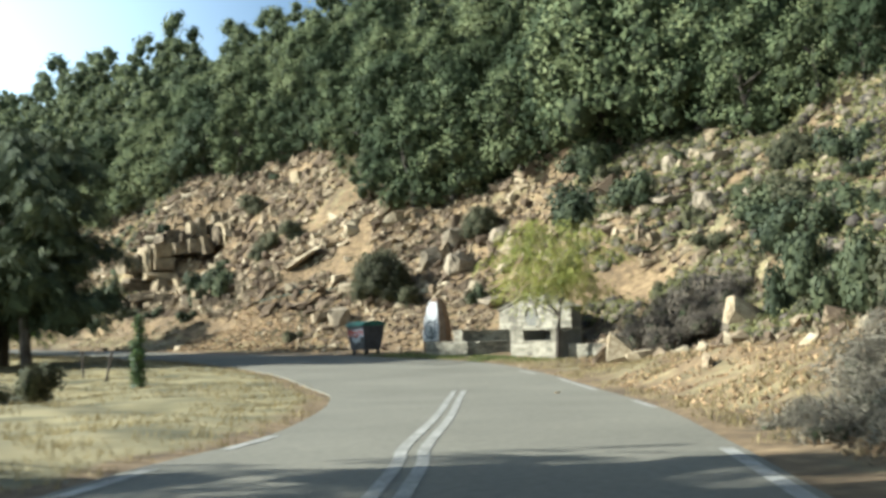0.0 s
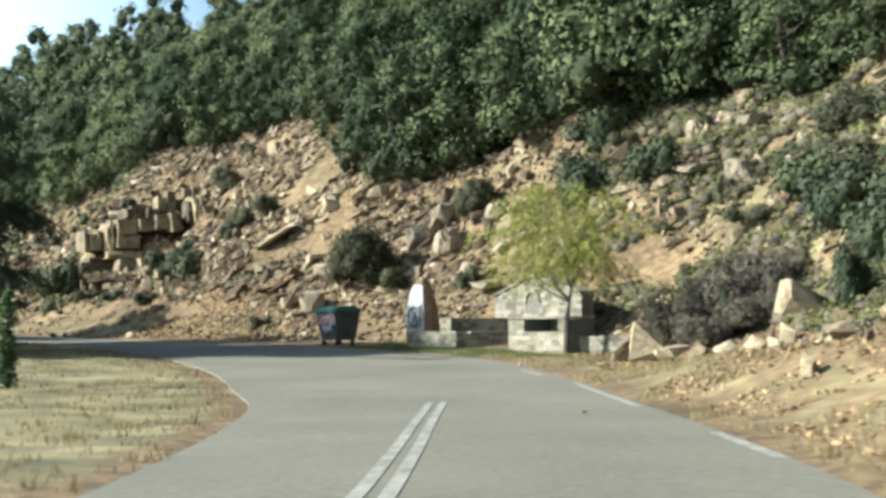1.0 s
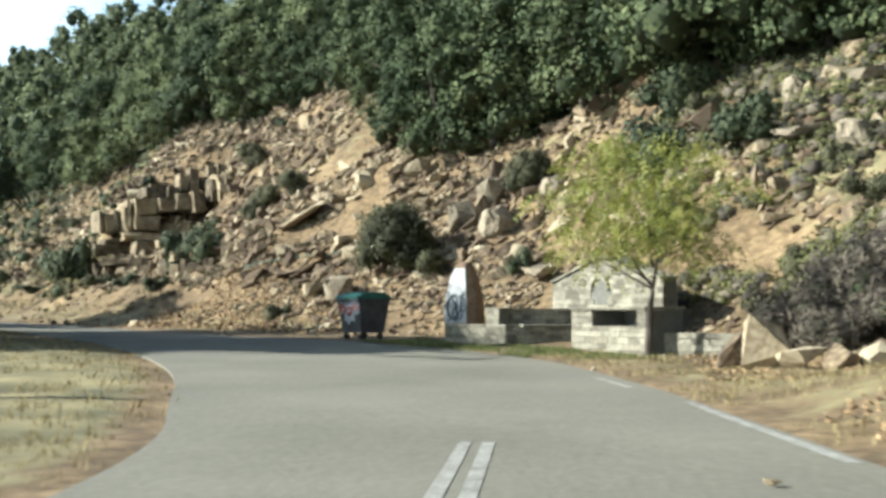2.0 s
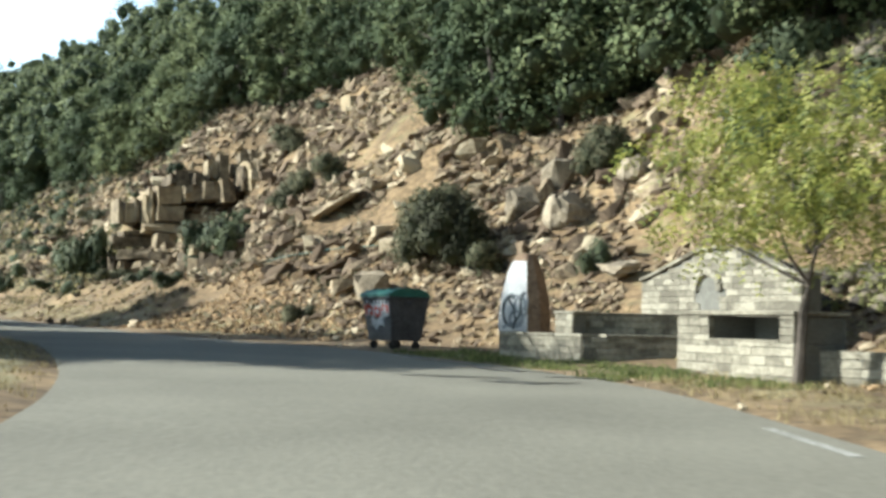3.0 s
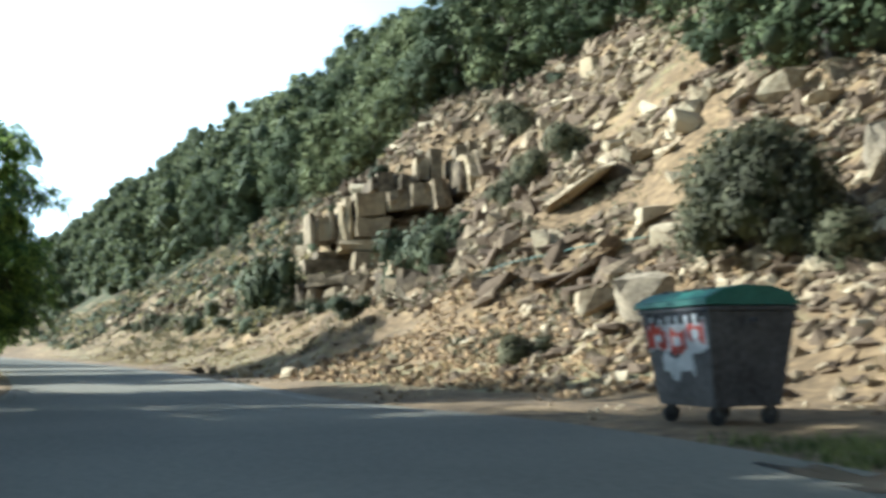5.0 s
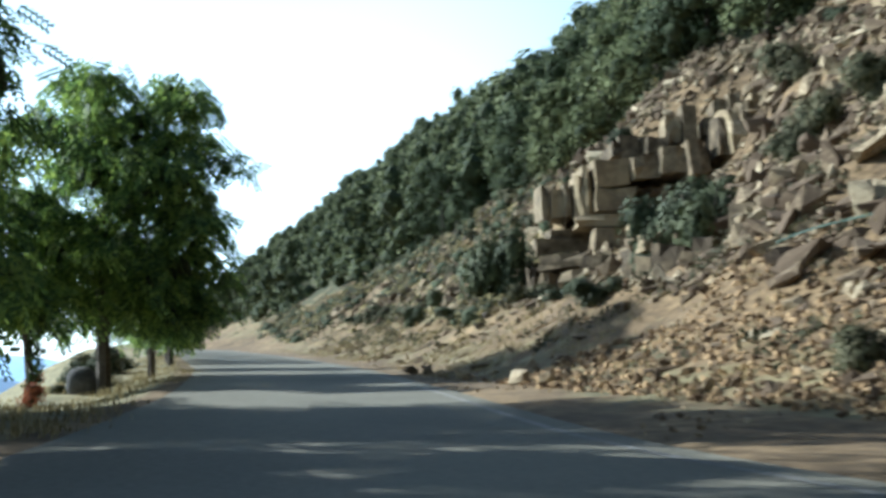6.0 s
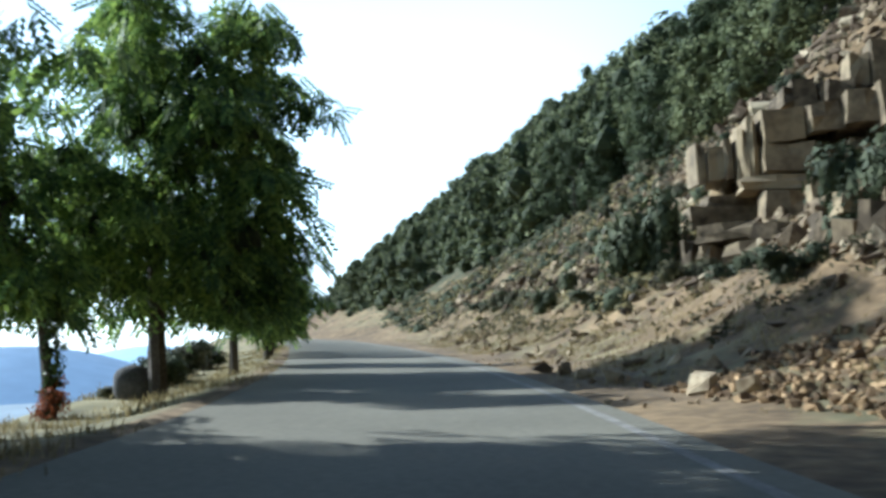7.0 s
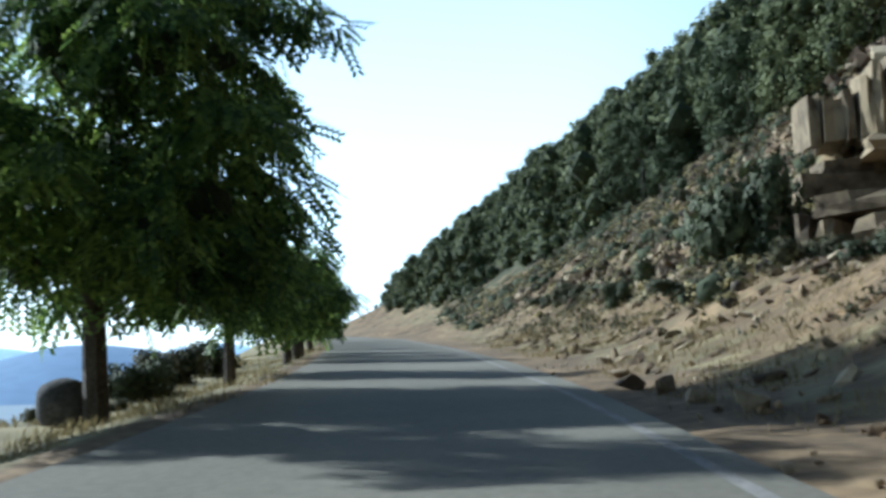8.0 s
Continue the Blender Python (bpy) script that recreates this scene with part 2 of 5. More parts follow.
def ground_at(x, y, rough=True):
    """Height of the ground, distance up the slope from its foot, and distance left of the road's left edge."""
    x, y = np.atleast_1d(np.asarray(x, float)), np.atleast_1d(np.asarray(y, float))
    d, _ = beside(x, y, toe_line)
    l, arc = beside(x, y, left_line)
    l = -l
    _, arc = beside(x, y, mid_line)
    z = level(arc)
    up = np.maximum(d + 1.5, 0)
    soft = np.where(up < 3, up**2 / 6, up - 1.5)
    steep = 0.46 + 0.018 * np.minimum(soft, 17)
    steep = steep * (1 + 0.30 * np.clip((x - 0.5) / 4, 0, 1) * np.clip((y - 24) / 12, 0, 1))
    hill = steep * np.where(soft < 52, soft, 52 + (soft - 52) * 0.12)
    hill = hill + 2.0 * np.exp(-(((x + 29.5) / 5.0) ** 2)) * np.clip((d - 7.4) / 1.3, 0, 1) * np.clip((30 - d) / 12, 0, 1)
    hill = hill - 1.0 * np.exp(-(((x + 25.0) / 7.0) ** 4)) * np.clip((d - 3.6) / 1.0, 0, 1) * np.clip((7.8 - d) / 0.8, 0, 1)
    hill = hill - 1.4 * np.exp(-(((x + 23.4) / 3.2) ** 4)) * np.clip((d - 8.6) / 0.6, 0, 1) * np.clip((12.6 - d) / 0.7, 0, 1)
    # a swell of rock behind the fountain, and a wooded gully beyond it
    hill = hill + 1.4 * np.exp(-(((x - 5.5) / 4.5) ** 2) - ((y - 46.5) / 4.5) ** 2) + 0.9 * np.exp(-(((x - 1.0) / 4.0) ** 2) - ((y - 57.5) / 4.0) ** 2)
    hill = hill - 6.5 * np.exp(-(((x - 15.5 - 0.15 * (y - 55)) / 3.8) ** 2)) * np.clip((y - 45) / 8, 0, 1)
    z = z + hill
    # terraces behind the rock ledges
    y_low, y_mid, y_up = 74.7 - 0.42 * (x + 30.4), 77.5 - 0.26 * (x + 30.6), 77.7 + 0.11 * (x + 30.6)
    step = 2.9 + 1.1 * np.clip((y - y_low - 0.5) / 0.5, 0, 1) + 1.5 * np.clip((y - y_mid - 0.5) / 0.6, 0, 1) + 2.2 * np.clip((y - y_up - 0.6) / 0.6, 0, 1) + 0.16 * np.clip(y - y_low, 0, 9)
    w = np.clip((x + 31.8) / 1.2, 0, 1) * np.clip((-22.6 - x) / 1.6, 0, 1) * np.clip((y - y_low + 0.3) / 0.6, 0, 1) * np.clip((y_up + 4.5 - y) / 3, 0, 1)
    z = z + (step - z) * w * (3 - 2 * w) * w
    z = z - 0.24 * np.clip(l - 0.4, 0, 1.9) * np.clip((y - 46) / 4, 0, 1)
    fall = np.maximum(l - 3.5 - 8 * np.clip((42 - y) / 18, 0, 1), 0)
    z = z - np.minimum(0.62 * fall**2 / (fall + 2.0), 140 + 0 * fall)
    if rough:
        k = np.clip((d - 0.8) / 5, 0, 1)
        z = z + k * (0.50 * wave(x, y, 7, 1) + 0.34 * wave(x, y, 2.6, 2) + 0.24 * wave(x, y, 1.1, 3))
        k = np.clip((l - 0.3) / 2, 0, 1)
        z = z + k * (0.10 * wave(x, y, 2.2, 4) + 0.05 * wave(x, y, 0.9, 5) + 0.06)
        r, _ = beside(x, y, right_line)
        z = z + 0.55 * np.clip((r - 0.9) / 1.6, 0, 1) * np.clip((3 - d) / 2, 0, 1) * np.clip((27 - y) / 5, 0, 1) * (1 + 0.5 * wave(x, y, 3, 8)) * (r > 0)
        k = np.clip((r - 0.2) / 1.5, 0, 1) * (d < 2)
        z = z + k * (0.05 * wave(x, y, 1.6, 6) + 0.03 * wave(x, y, 0.7, 7) + 0.03)
    return z, d, l


def height(x, y):
    return float(ground_at([x], [y])[0][0])


def treeline(x, y):
    """How far up the slope the wood begins."""
    return np.interp(x, [-400, -150, -94, -70, -52, -40, -33, -28, -22, -18.5, -15, -10, -7, -4, 2.5, 4.5, 9, 14, 30], [3.5, 3.5, 5.5, 9.5, 13.5, 14, 13.8, 14, 15, 17.4, 18.4, 13.2, 11.4, 12.2, 12.0, 10.2, 9.6, 11.5, 15])


def spread(lo, a, b, hi, fine, grow=1.13):
    core = list(np.arange(a, b + fine, fine))
    step, out = fine, []
    p = a
    while p > lo:
        step *= grow
        p -= step
        out.append(p)
    step, p, tail = fine, core[-1], []
    while p < hi:
        step *= grow
        p += step
        tail.append(p)
    return np.array(out[::-1] + core + tail)


# ---------------------------------------------------------------- ground and road
def build_ground():
    xs, ys = spread(-4200, -44, 14, 1500, 0.4), spread(-900, 0, 90, 4200, 0.4)
    gx, gy = np.meshgrid(xs, ys)
    x, y = gx.ravel(), gy.ravel()
    z, d, l = ground_at(x, y)
    r, _ = beside(x, y, right_line)
    onroad = (l < 0) & (r < 0)
    z = np.where(onroad, z - 0.05, z)
    w, h = len(xs), len(ys)
    idx = np.arange(w * h).reshape(h, w)
    faces = np.stack([idx[:-1, :-1], idx[:-1, 1:], idx[1:, 1:], idx[1:, :-1]], -1).reshape(-1, 4)
    me = mesh_of("ground", np.stack([x, y, z], -1).tolist(), faces.tolist(), GROUND, True)
    turf = np.where(l > 0, np.clip(l / 0.8, 0, 1) * 0.75, 0)
    turf = np.maximum(turf, np.clip(1.15 - np.abs(r - 1.6) / 2.2, 0, 1) * 0.44 * (y < 38))
    turf = np.where((r > 0) & (y > 50), np.clip(r / 2, 0, 1) * np.clip(1 - d / 6, 0, 1) * 0.5, turf)
    turf = np.maximum(turf, np.where(d > 2, 0.22 + 0.25 * wave(x, y, 6, 11), 0))
    turf = np.maximum(turf, np.where((d > 1.5) & (x > 4), 0.45 * np.clip((x - 4) / 4, 0, 1) + 0.2 * wave(x, y, 4, 12), 0))
    turf = np.maximum(turf, np.where((x < -30) & (d > 3), 0.34 + 0.3 * wave(x, y, 4, 51), 0))
    # dark layer: painted understory shade in the wood, plain dark green far downhill left
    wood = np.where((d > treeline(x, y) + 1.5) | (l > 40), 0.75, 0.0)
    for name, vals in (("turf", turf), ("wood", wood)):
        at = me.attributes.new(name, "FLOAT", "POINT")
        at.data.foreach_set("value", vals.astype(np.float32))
    return tagged(new("ground", me), "ochre stony soil and dry grass on a hillside and its foot", "ground", kind="structure")


def ribbon(name, a, b, lift, mat, thick=0.0):
    """A strip of surface between two curves, laid on the road's level."""
    n = len(a)
    rows = 7
    v, f = [], []
    for k in range(n):
        for q in range(rows):
            p = a[k] + (b[k] - a[k]) * q / (rows - 1)
            v.append([p[0], p[1], 0.0])
    arr = np.array(v)
    _, arc = beside(arr[:, 0], arr[:, 1], mid_line)
    arr[:, 2] = level(arc) + lift
    for k in range(n - 1):
        for q in range(rows - 1):
            i = k * rows + q
            f.append((i, i + 1, i + rows + 1, i + rows))
    v = arr.tolist()
    if thick:
        for side in (0, rows - 1):
            base = len(v)
            v += [[v[k * rows + side][0], v[k * rows + side][1], v[k * rows + side][2] - thick] for k in range(n)]
            f += [(k * rows + side, (k + 1) * rows + side, base + k + 1, base + k) for k in range(n - 1)]
    return new(name, mesh_of(name, v, f, mat, False))


def build_road():
    # pair the two edges by the control points, so that the cross lines stay square
    a, b = [], []
    for k in range(len(ROAD_LEFT) - 1):
        seg = 12 if k < 13 else 20
        for q in range(seg):
            a.append((k, q / seg))
            b.append((k, q / seg))
    la, lb = np.array(ROAD_LEFT, float), np.array(ROAD_RIGHT, float)

    def at(p, k, t):
        p0, p1, p2, p3 = p[max(k - 1, 0)], p[k], p[k + 1], p[min(k + 2, len(p) - 1)]
        return 0.5 * (2 * p1 + (p2 - p0) * t + (2 * p0 - 5 * p1 + 4 * p2 - p3) * t**2 + (3 * p1 - p0 - 3 * p2 + p3) * t**3)

    a = np.array([at(la, k, t) for k, t in a])
    b = np.array([at(lb, k, t) for k, t in b])
    tagged(ribbon("road", a, b, 0.012, ASPHALT, 0.06), "grey worn asphalt country road in a left bend", "road", kind="structure")


def stripe(name, points, width, label, step=0.5, mat=PAINT):
    p = spline(points, step)
    t = np.gradient(p, axis=0)
    t /= np.hypot(t[:, 0], t[:, 1])[:, None]
    nrm = np.stack([t[:, 1], -t[:, 0]], -1)
    return tagged(ribbon(name, p - nrm * width / 2, p + nrm * width / 2, 0.017, mat), label, "road marking", kind="structure")


build_ground()
build_road()
LINE_MID = [(2.3, -12), (1.68, 1), (1.38, 4.3), (1.06, 9.1), (0.62, 14.5), (0.33, 18.4)]
for side in (-0.02, 0.18):
    stripe("centre_line", [(x + side, y) for x, y in LINE_MID], 0.11, "worn white double centre line on the asphalt")
for run in ([(4.25, 0.0), (4.15, 3.5)], [(4.05, 10.6), (3.85, 13.2)], [(3.3, 17.4), (2.45, 23.2)], [(1.75, 25.6), (1.25, 27.6)]):
    stripe("edge_line", run, 0.13, "worn white edge line on the asphalt")
stripe("edge_line", [(-9.6, 44.6), (-13.25, 47.45), (-19.5, 53.85), (-25.45, 59.75), (-31.0, 64.95), (-46.4, 79.1), (-62.2, 92.5), (-96.7, 122.5)], 0.12, "faded white edge line along the verge", mat=FADED)
for run in ([(-0.42, 1.0), (-0.40, 2.6)], [(-0.36, 4.4), (-0.38, 6.2)]):
    stripe("edge_line", run, 0.14, "worn white edge line beside the grass")


# ---------------------------------------------------------------- plants and stones
def tube(bm, points, radii, sides=7):
    """A tapered, bent limb."""
    rings = []
    for k, (p, r) in enumerate(zip(points, radii)):
        p = Vector(p)
        nxt = Vector(points[min(k + 1, len(points) - 1)])
        prv = Vector(points[max(k - 1, 0)])
        q = (nxt - prv).to_track_quat("Z", "Y")
        rings.append([bm.verts.new(p + q @ Vector((r * math.cos(a), r * math.sin(a), 0))) for a in (2 * math.pi * i / sides for i in range(sides))])
    for a, b in zip(rings, rings[1:]):
        for i in range(sides):
            bm.faces.new((a[i], a[(i + 1) % sides], b[(i + 1) % sides], b[i]))
    bm.faces.new(rings[-1])
    bm.faces.new(rings[0][::-1])
    return bm


def foliage(rng, lobes, count, size, spread_out=0.25, droop=0.0, leaflets=1, slim=0.5, lie=0.55):
    """Leaves over a set of lobes (x, y, z, radius): single leaves, or sprays of paired leaflets."""
    lobes = np.array(lobes)
    if leaflets > 1:
        inner = lobes.copy()
        inner[:, 3] *= 0.5
        lobes = np.vstack([lobes, inner])
    share = lobes[:, 3] ** 2
    pick = rng.choice(len(lobes), count, p=share / share.sum())
    way = rng.normal(size=(count, 3))
    way /= np.linalg.norm(way, axis=1)[:, None]
    way[:, 2] = np.where(way[:, 2] < -0.6, -way[:, 2], way[:, 2])
    reach = lobes[pick, 3] * (1 + spread_out * rng.normal(size=count).clip(-2.2, 1.4))
    at = lobes[pick, :3] + way * reach[:, None] * np.array([1, 1, 0.85])
    face = way + rng.normal(size=(count, 3)) * lie
    face /= np.linalg.norm(face, axis=1)[:, None]
    along = np.cross(face, rng.normal(size=(count, 3)))
    if droop:
        along = way * np.array([1, 1, 0.3]) + rng.normal(size=(count, 3)) * 0.35
        along[:, 2] -= droop
    along /= np.linalg.norm(along, axis=1)[:, None]
    over = np.cross(face, along)
    over /= np.maximum(np.linalg.norm(over, axis=1), 1e-4)[:, None]
    long = size * rng.uniform(0.6, 1.35, count)[:, None]
    verts = []
    if leaflets == 1:
        wide = over * long * slim * 0.5
        verts = np.stack([at - along * long * 0.4 + wide, at - along * long * 0.4 - wide, at + along * long * 0.6], 1).reshape(-1, 3)
        return verts, np.arange(count * 3).reshape(count, 3)
    else:
        rows = []
        for k in range(leaflets):
            # each pair sits a step further out along the drooping stalk
            stem = at + along * long * (k / leaflets) + np.array([0, 0, -0.12]) * long * (k / leaflets) ** 2
            for sgn in (-1, 1):
                tip = stem + (over * sgn * 0.24 + along * 0.16) * long
                w = along * long * 0.19
                rows.append(np.stack([stem, (stem + tip) / 2 + w * 0.5, tip, (stem + tip) / 2 - w * 0.5], 1))
        verts = np.concatenate(rows, 1).reshape(-1, 3)
    n = len(verts) // 4
    return verts, np.arange(n * 4).reshape(n, 4)


# dark colour painted as the shade deep inside crowns, not a leaf tone
INNER_SHADE = material("inner_shade", (0.020, 0.028, 0.013), (0.050, 0.062, 0.026), 2.0, 0.9, 0.0, 4)


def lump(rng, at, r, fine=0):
    """A rough ball inside a lobe of leaves, which keeps the light out and is coloured dark as the shade there."""
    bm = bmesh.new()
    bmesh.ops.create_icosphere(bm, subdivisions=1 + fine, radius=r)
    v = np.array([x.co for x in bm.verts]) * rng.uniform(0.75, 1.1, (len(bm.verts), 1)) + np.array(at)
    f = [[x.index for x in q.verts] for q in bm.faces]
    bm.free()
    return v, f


def crown_mesh(name, rng, lobes, count, size, mat, core=0.72, puffy=0.0, **more):
    v, f = foliage(rng, lobes, count, size, **more)
    faces, verts = f.tolist(), [v]
    base, outer = len(v), len(f)
    # core balls put painted shade behind the outer leaves
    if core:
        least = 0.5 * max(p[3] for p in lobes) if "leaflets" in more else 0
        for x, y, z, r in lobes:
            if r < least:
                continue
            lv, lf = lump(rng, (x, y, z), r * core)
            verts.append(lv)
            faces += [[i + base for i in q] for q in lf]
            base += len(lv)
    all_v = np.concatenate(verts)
    me = mesh_of(name, all_v.tolist(), faces, (mat, INNER_SHADE), bool(puffy))
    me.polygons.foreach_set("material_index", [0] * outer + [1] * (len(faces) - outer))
    if puffy:
        round_off(me, all_v, lobes, puffy)
    return me


def round_off(me, verts, lobes, share):
    """Shading that follows the lobes' roundness, so that a crown reads as soft clumps."""
    lob = np.asarray(lobes, float)
    near = np.empty(len(verts), int)
    for k in range(0, len(verts), 4000):
        p = verts[k:k + 4000]
        near[k:k + 4000] = np.argmin(np.linalg.norm(p[:, None] - lob[None, :, :3], axis=2) / lob[None, :, 3], axis=1)
    way = verts - lob[near, :3]
    way /= np.maximum(np.linalg.norm(way, axis=1), 1e-4)[:, None]
    tri = verts[: len(verts) // 3 * 3].reshape(-1, 3, 3)
    flat = np.cross(tri[:, 1] - tri[:, 0], tri[:, 2] - tri[:, 0])
    flat /= np.maximum(np.linalg.norm(flat, axis=1), 1e-6)[:, None]
    own = way.copy()
    own[: len(tri) * 3] = np.repeat(flat, 3, 0)
    mix = way * share + own * (1 - share)
    mix /= np.maximum(np.linalg.norm(mix, axis=1), 1e-4)[:, None]
    me.normals_split_custom_set_from_vertices(mix.tolist())


def oak_lobes(rng, tall, wide, n):
    out = []
    for k in range(n):
        u = (k + 0.5) / n
        z = tall * (0.05 + 0.86 * u)
        ring = wide * math.sqrt(max(0.02, 1 - (1.55 * (u - 0.36)) ** 2)) * rng.uniform(0.4, 0.98)
        a = rng.uniform(0, 2 * math.pi)
        out.append((ring * math.cos(a), ring * math.sin(a), z, wide * rng.uniform(0.22, 0.40) * (1.2 if k < 6 else 1.0)))
    return out


def trunk_mesh(name, rng, tall, thick, limbs, reach, mat=BARK, lean=(0, 0)):
    bm = bmesh.new()
    bend = [rng.uniform(-0.1, 0.1) * tall for _ in range(4)]
    pts = [(0, 0, -0.25), (bend[0] * 0.3, bend[1] * 0.3, tall * 0.35), (bend[0], bend[1], tall * 0.75), (bend[2], bend[3], tall)]
    tube(bm, pts, [thick * 1.25, thick, thick * 0.7, thick * 0.35])
    for k in range(limbs):
        a = 2 * math.pi * k / limbs + rng.uniform(-0.4, 0.4)
        z = tall * rng.uniform(0.45, 0.9)
        tube(bm, [(bend[0] * 0.6, bend[1] * 0.6, z), (reach * 0.5 * math.cos(a), reach * 0.5 * math.sin(a), z + reach * 0.35), (reach * math.cos(a), reach * math.sin(a), z + reach * 0.6)], [thick * 0.5, thick * 0.32, thick * 0.12], 5)
    for v in bm.verts:
        k = max(v.co.z / tall, 0) ** 2.2
        v.co.x += lean[0] * k
        v.co.y += lean[1] * k
    me = bpy.data.meshes.new(name)
    bm.to_mesh(me)
    bm.free()
    me.materials.append(mat)
    return me


def stone_mesh(name, rng, flat=0.6, mat=ROCK, points=15):
    bm = bmesh.new()
    for _ in range(points):
        p = rng.uniform(-1, 1, 3)
        p /= max(abs(p)) ** 0.72
        bm.verts.new(p * np.array([0.5, 0.40, 0.5 * flat]))
    hull = bmesh.ops.convex_hull(bm, input=bm.verts)
    bmesh.ops.delete(bm, geom=[g for g in hull["geom_interior"] if isinstance(g, bmesh.types.BMVert)], context="VERTS")
    bmesh.ops.dissolve_limit(bm, angle_limit=radians(14), verts=bm.verts, edges=bm.edges)
    bmesh.ops.triangulate(bm, faces=bm.faces)
    if points > 20:
        bmesh.ops.subdivide_edges(bm, edges=list(bm.edges), cuts=2, use_grid_fill=True, smooth=0.0)
        for v in bm.verts:
            v.co += Vector(rng.normal(size=3)) * 0.022
        bmesh.ops.triangulate(bm, faces=bm.faces)
    me = bpy.data.meshes.new(name)
    bm.to_mesh(me)
    bm.free()
    me.materials.append(mat)
    return me


rng = np.random.default_rng(7)
STONES = [stone_mesh("stone", rng, f) for f in (0.35, 0.45, 0.55, 0.7, 0.85, 1.0, 0.4, 0.6)]
BOULDERS = [stone_mesh("boulder", rng, f, GREYROCK, 22) for f in (0.6, 0.8, 1.0, 0.45)]


def rest(x, y, sink=0.0):
    return height(x, y) - sink


# forest on the hillside
OAKS = []
for k in range(7):
    tall, wide = rng.uniform(4.8, 7.6), rng.uniform(2.2, 3.0)
    tree = holder("oak_tree", pose(0, 0, -500), "dense dark green evergreen oak on the hillside", "tree", "oaks on the hillside")
    piece("trunk", trunk_mesh("trunk", rng, tall * 0.6, 0.14, 4, wide * 0.5), tree)
    piece("crown", crown_mesh("crown", rng, oak_lobes(rng, tall, wide, 46), 5000, 0.165, OAK, 0.50, 0.55, spread_out=0.18, slim=0.9, lie=0.4), tree, None, "dark green leathery leaves")
    OAKS.append(tree)
    tree["wide"] = wide


def scatter(rng, x0, x1, y0, y1, gap, keep):
    """Places at least gap apart within a box, tried on a jittered grid."""
    out = []
    for x in np.arange(x0, x1, gap):
        for y in np.arange(y0, y1, gap):
            out.append((x + rng.uniform(0, 0.75) * gap, y + rng.uniform(0, 0.75) * gap))
    p = np.array(out)
    z, d, l = ground_at(p[:, 0], p[:, 1])
    ok = keep(p[:, 0], p[:, 1], d, l)
    return np.column_stack([p, z, d])[ok]


near_wood = scatter(rng, -66, 30, 18, 112, 3.45, lambda x, y, d, l: (d > treeline(x, y) + 0.6) & (d < treeline(x, y) + 17))
extra = np.array([(8.2, 53.4), (9.4, 52.2), (9.3, 54.2), (10.2, 51.4), (7.2, 54.6), (10.0, 56.0), (11.6, 53.0), (-9.0, 66.2), (-6.6, 63.4), (-4.2, 62.6), (-2.6, 62.4), (-8.2, 68.5), (-5.2, 66.0), (-1.2, 64.6), (2.6, 60.6), (1.0, 63.8), (3.0, 58.6), (4.6, 56.0), (6.4, 54.8), (-11.2, 69.8), (-13.4, 75.4), (4.7, 59.4), (5.4, 57.2), (3.8, 61.0), (6.6, 57.0), (5.6, 61.2), (4.6, 63.4), (8.9, 55.2), (9.2, 58.2)])
ez, ed, _ = ground_at(extra[:, 0], extra[:, 1])
near_wood = np.vstack([near_wood, np.column_stack([extra, ez, ed])])
order = np.argsort(near_wood[:, 3] - treeline(near_wood[:, 0], near_wood[:, 1]))
near_wood = near_wood[order]
singles, rest_wood = near_wood[:290], near_wood[290:]
for k, (x, y, z, d) in enumerate(singles):
    src = OAKS[k % len(OAKS)]
    s = rng.uniform(0.72, 1.25)
    if x > 11.8:
        s *= 0.75
    elif 4 < x and 49 < y < 66:
        s *= 1.55  # tall trees over the gully
    one = copy_thing(src, pose(x, y, z - 0.15, rng.uniform(-6, 6), rng.uniform(-6, 6), rng.uniform(0, 360)) @ Matrix.Scale(s, 4))
for t in OAKS:
    for c in list(t.children):
        bpy.data.objects.remove(c)
    bpy.data.objects.remove(t)


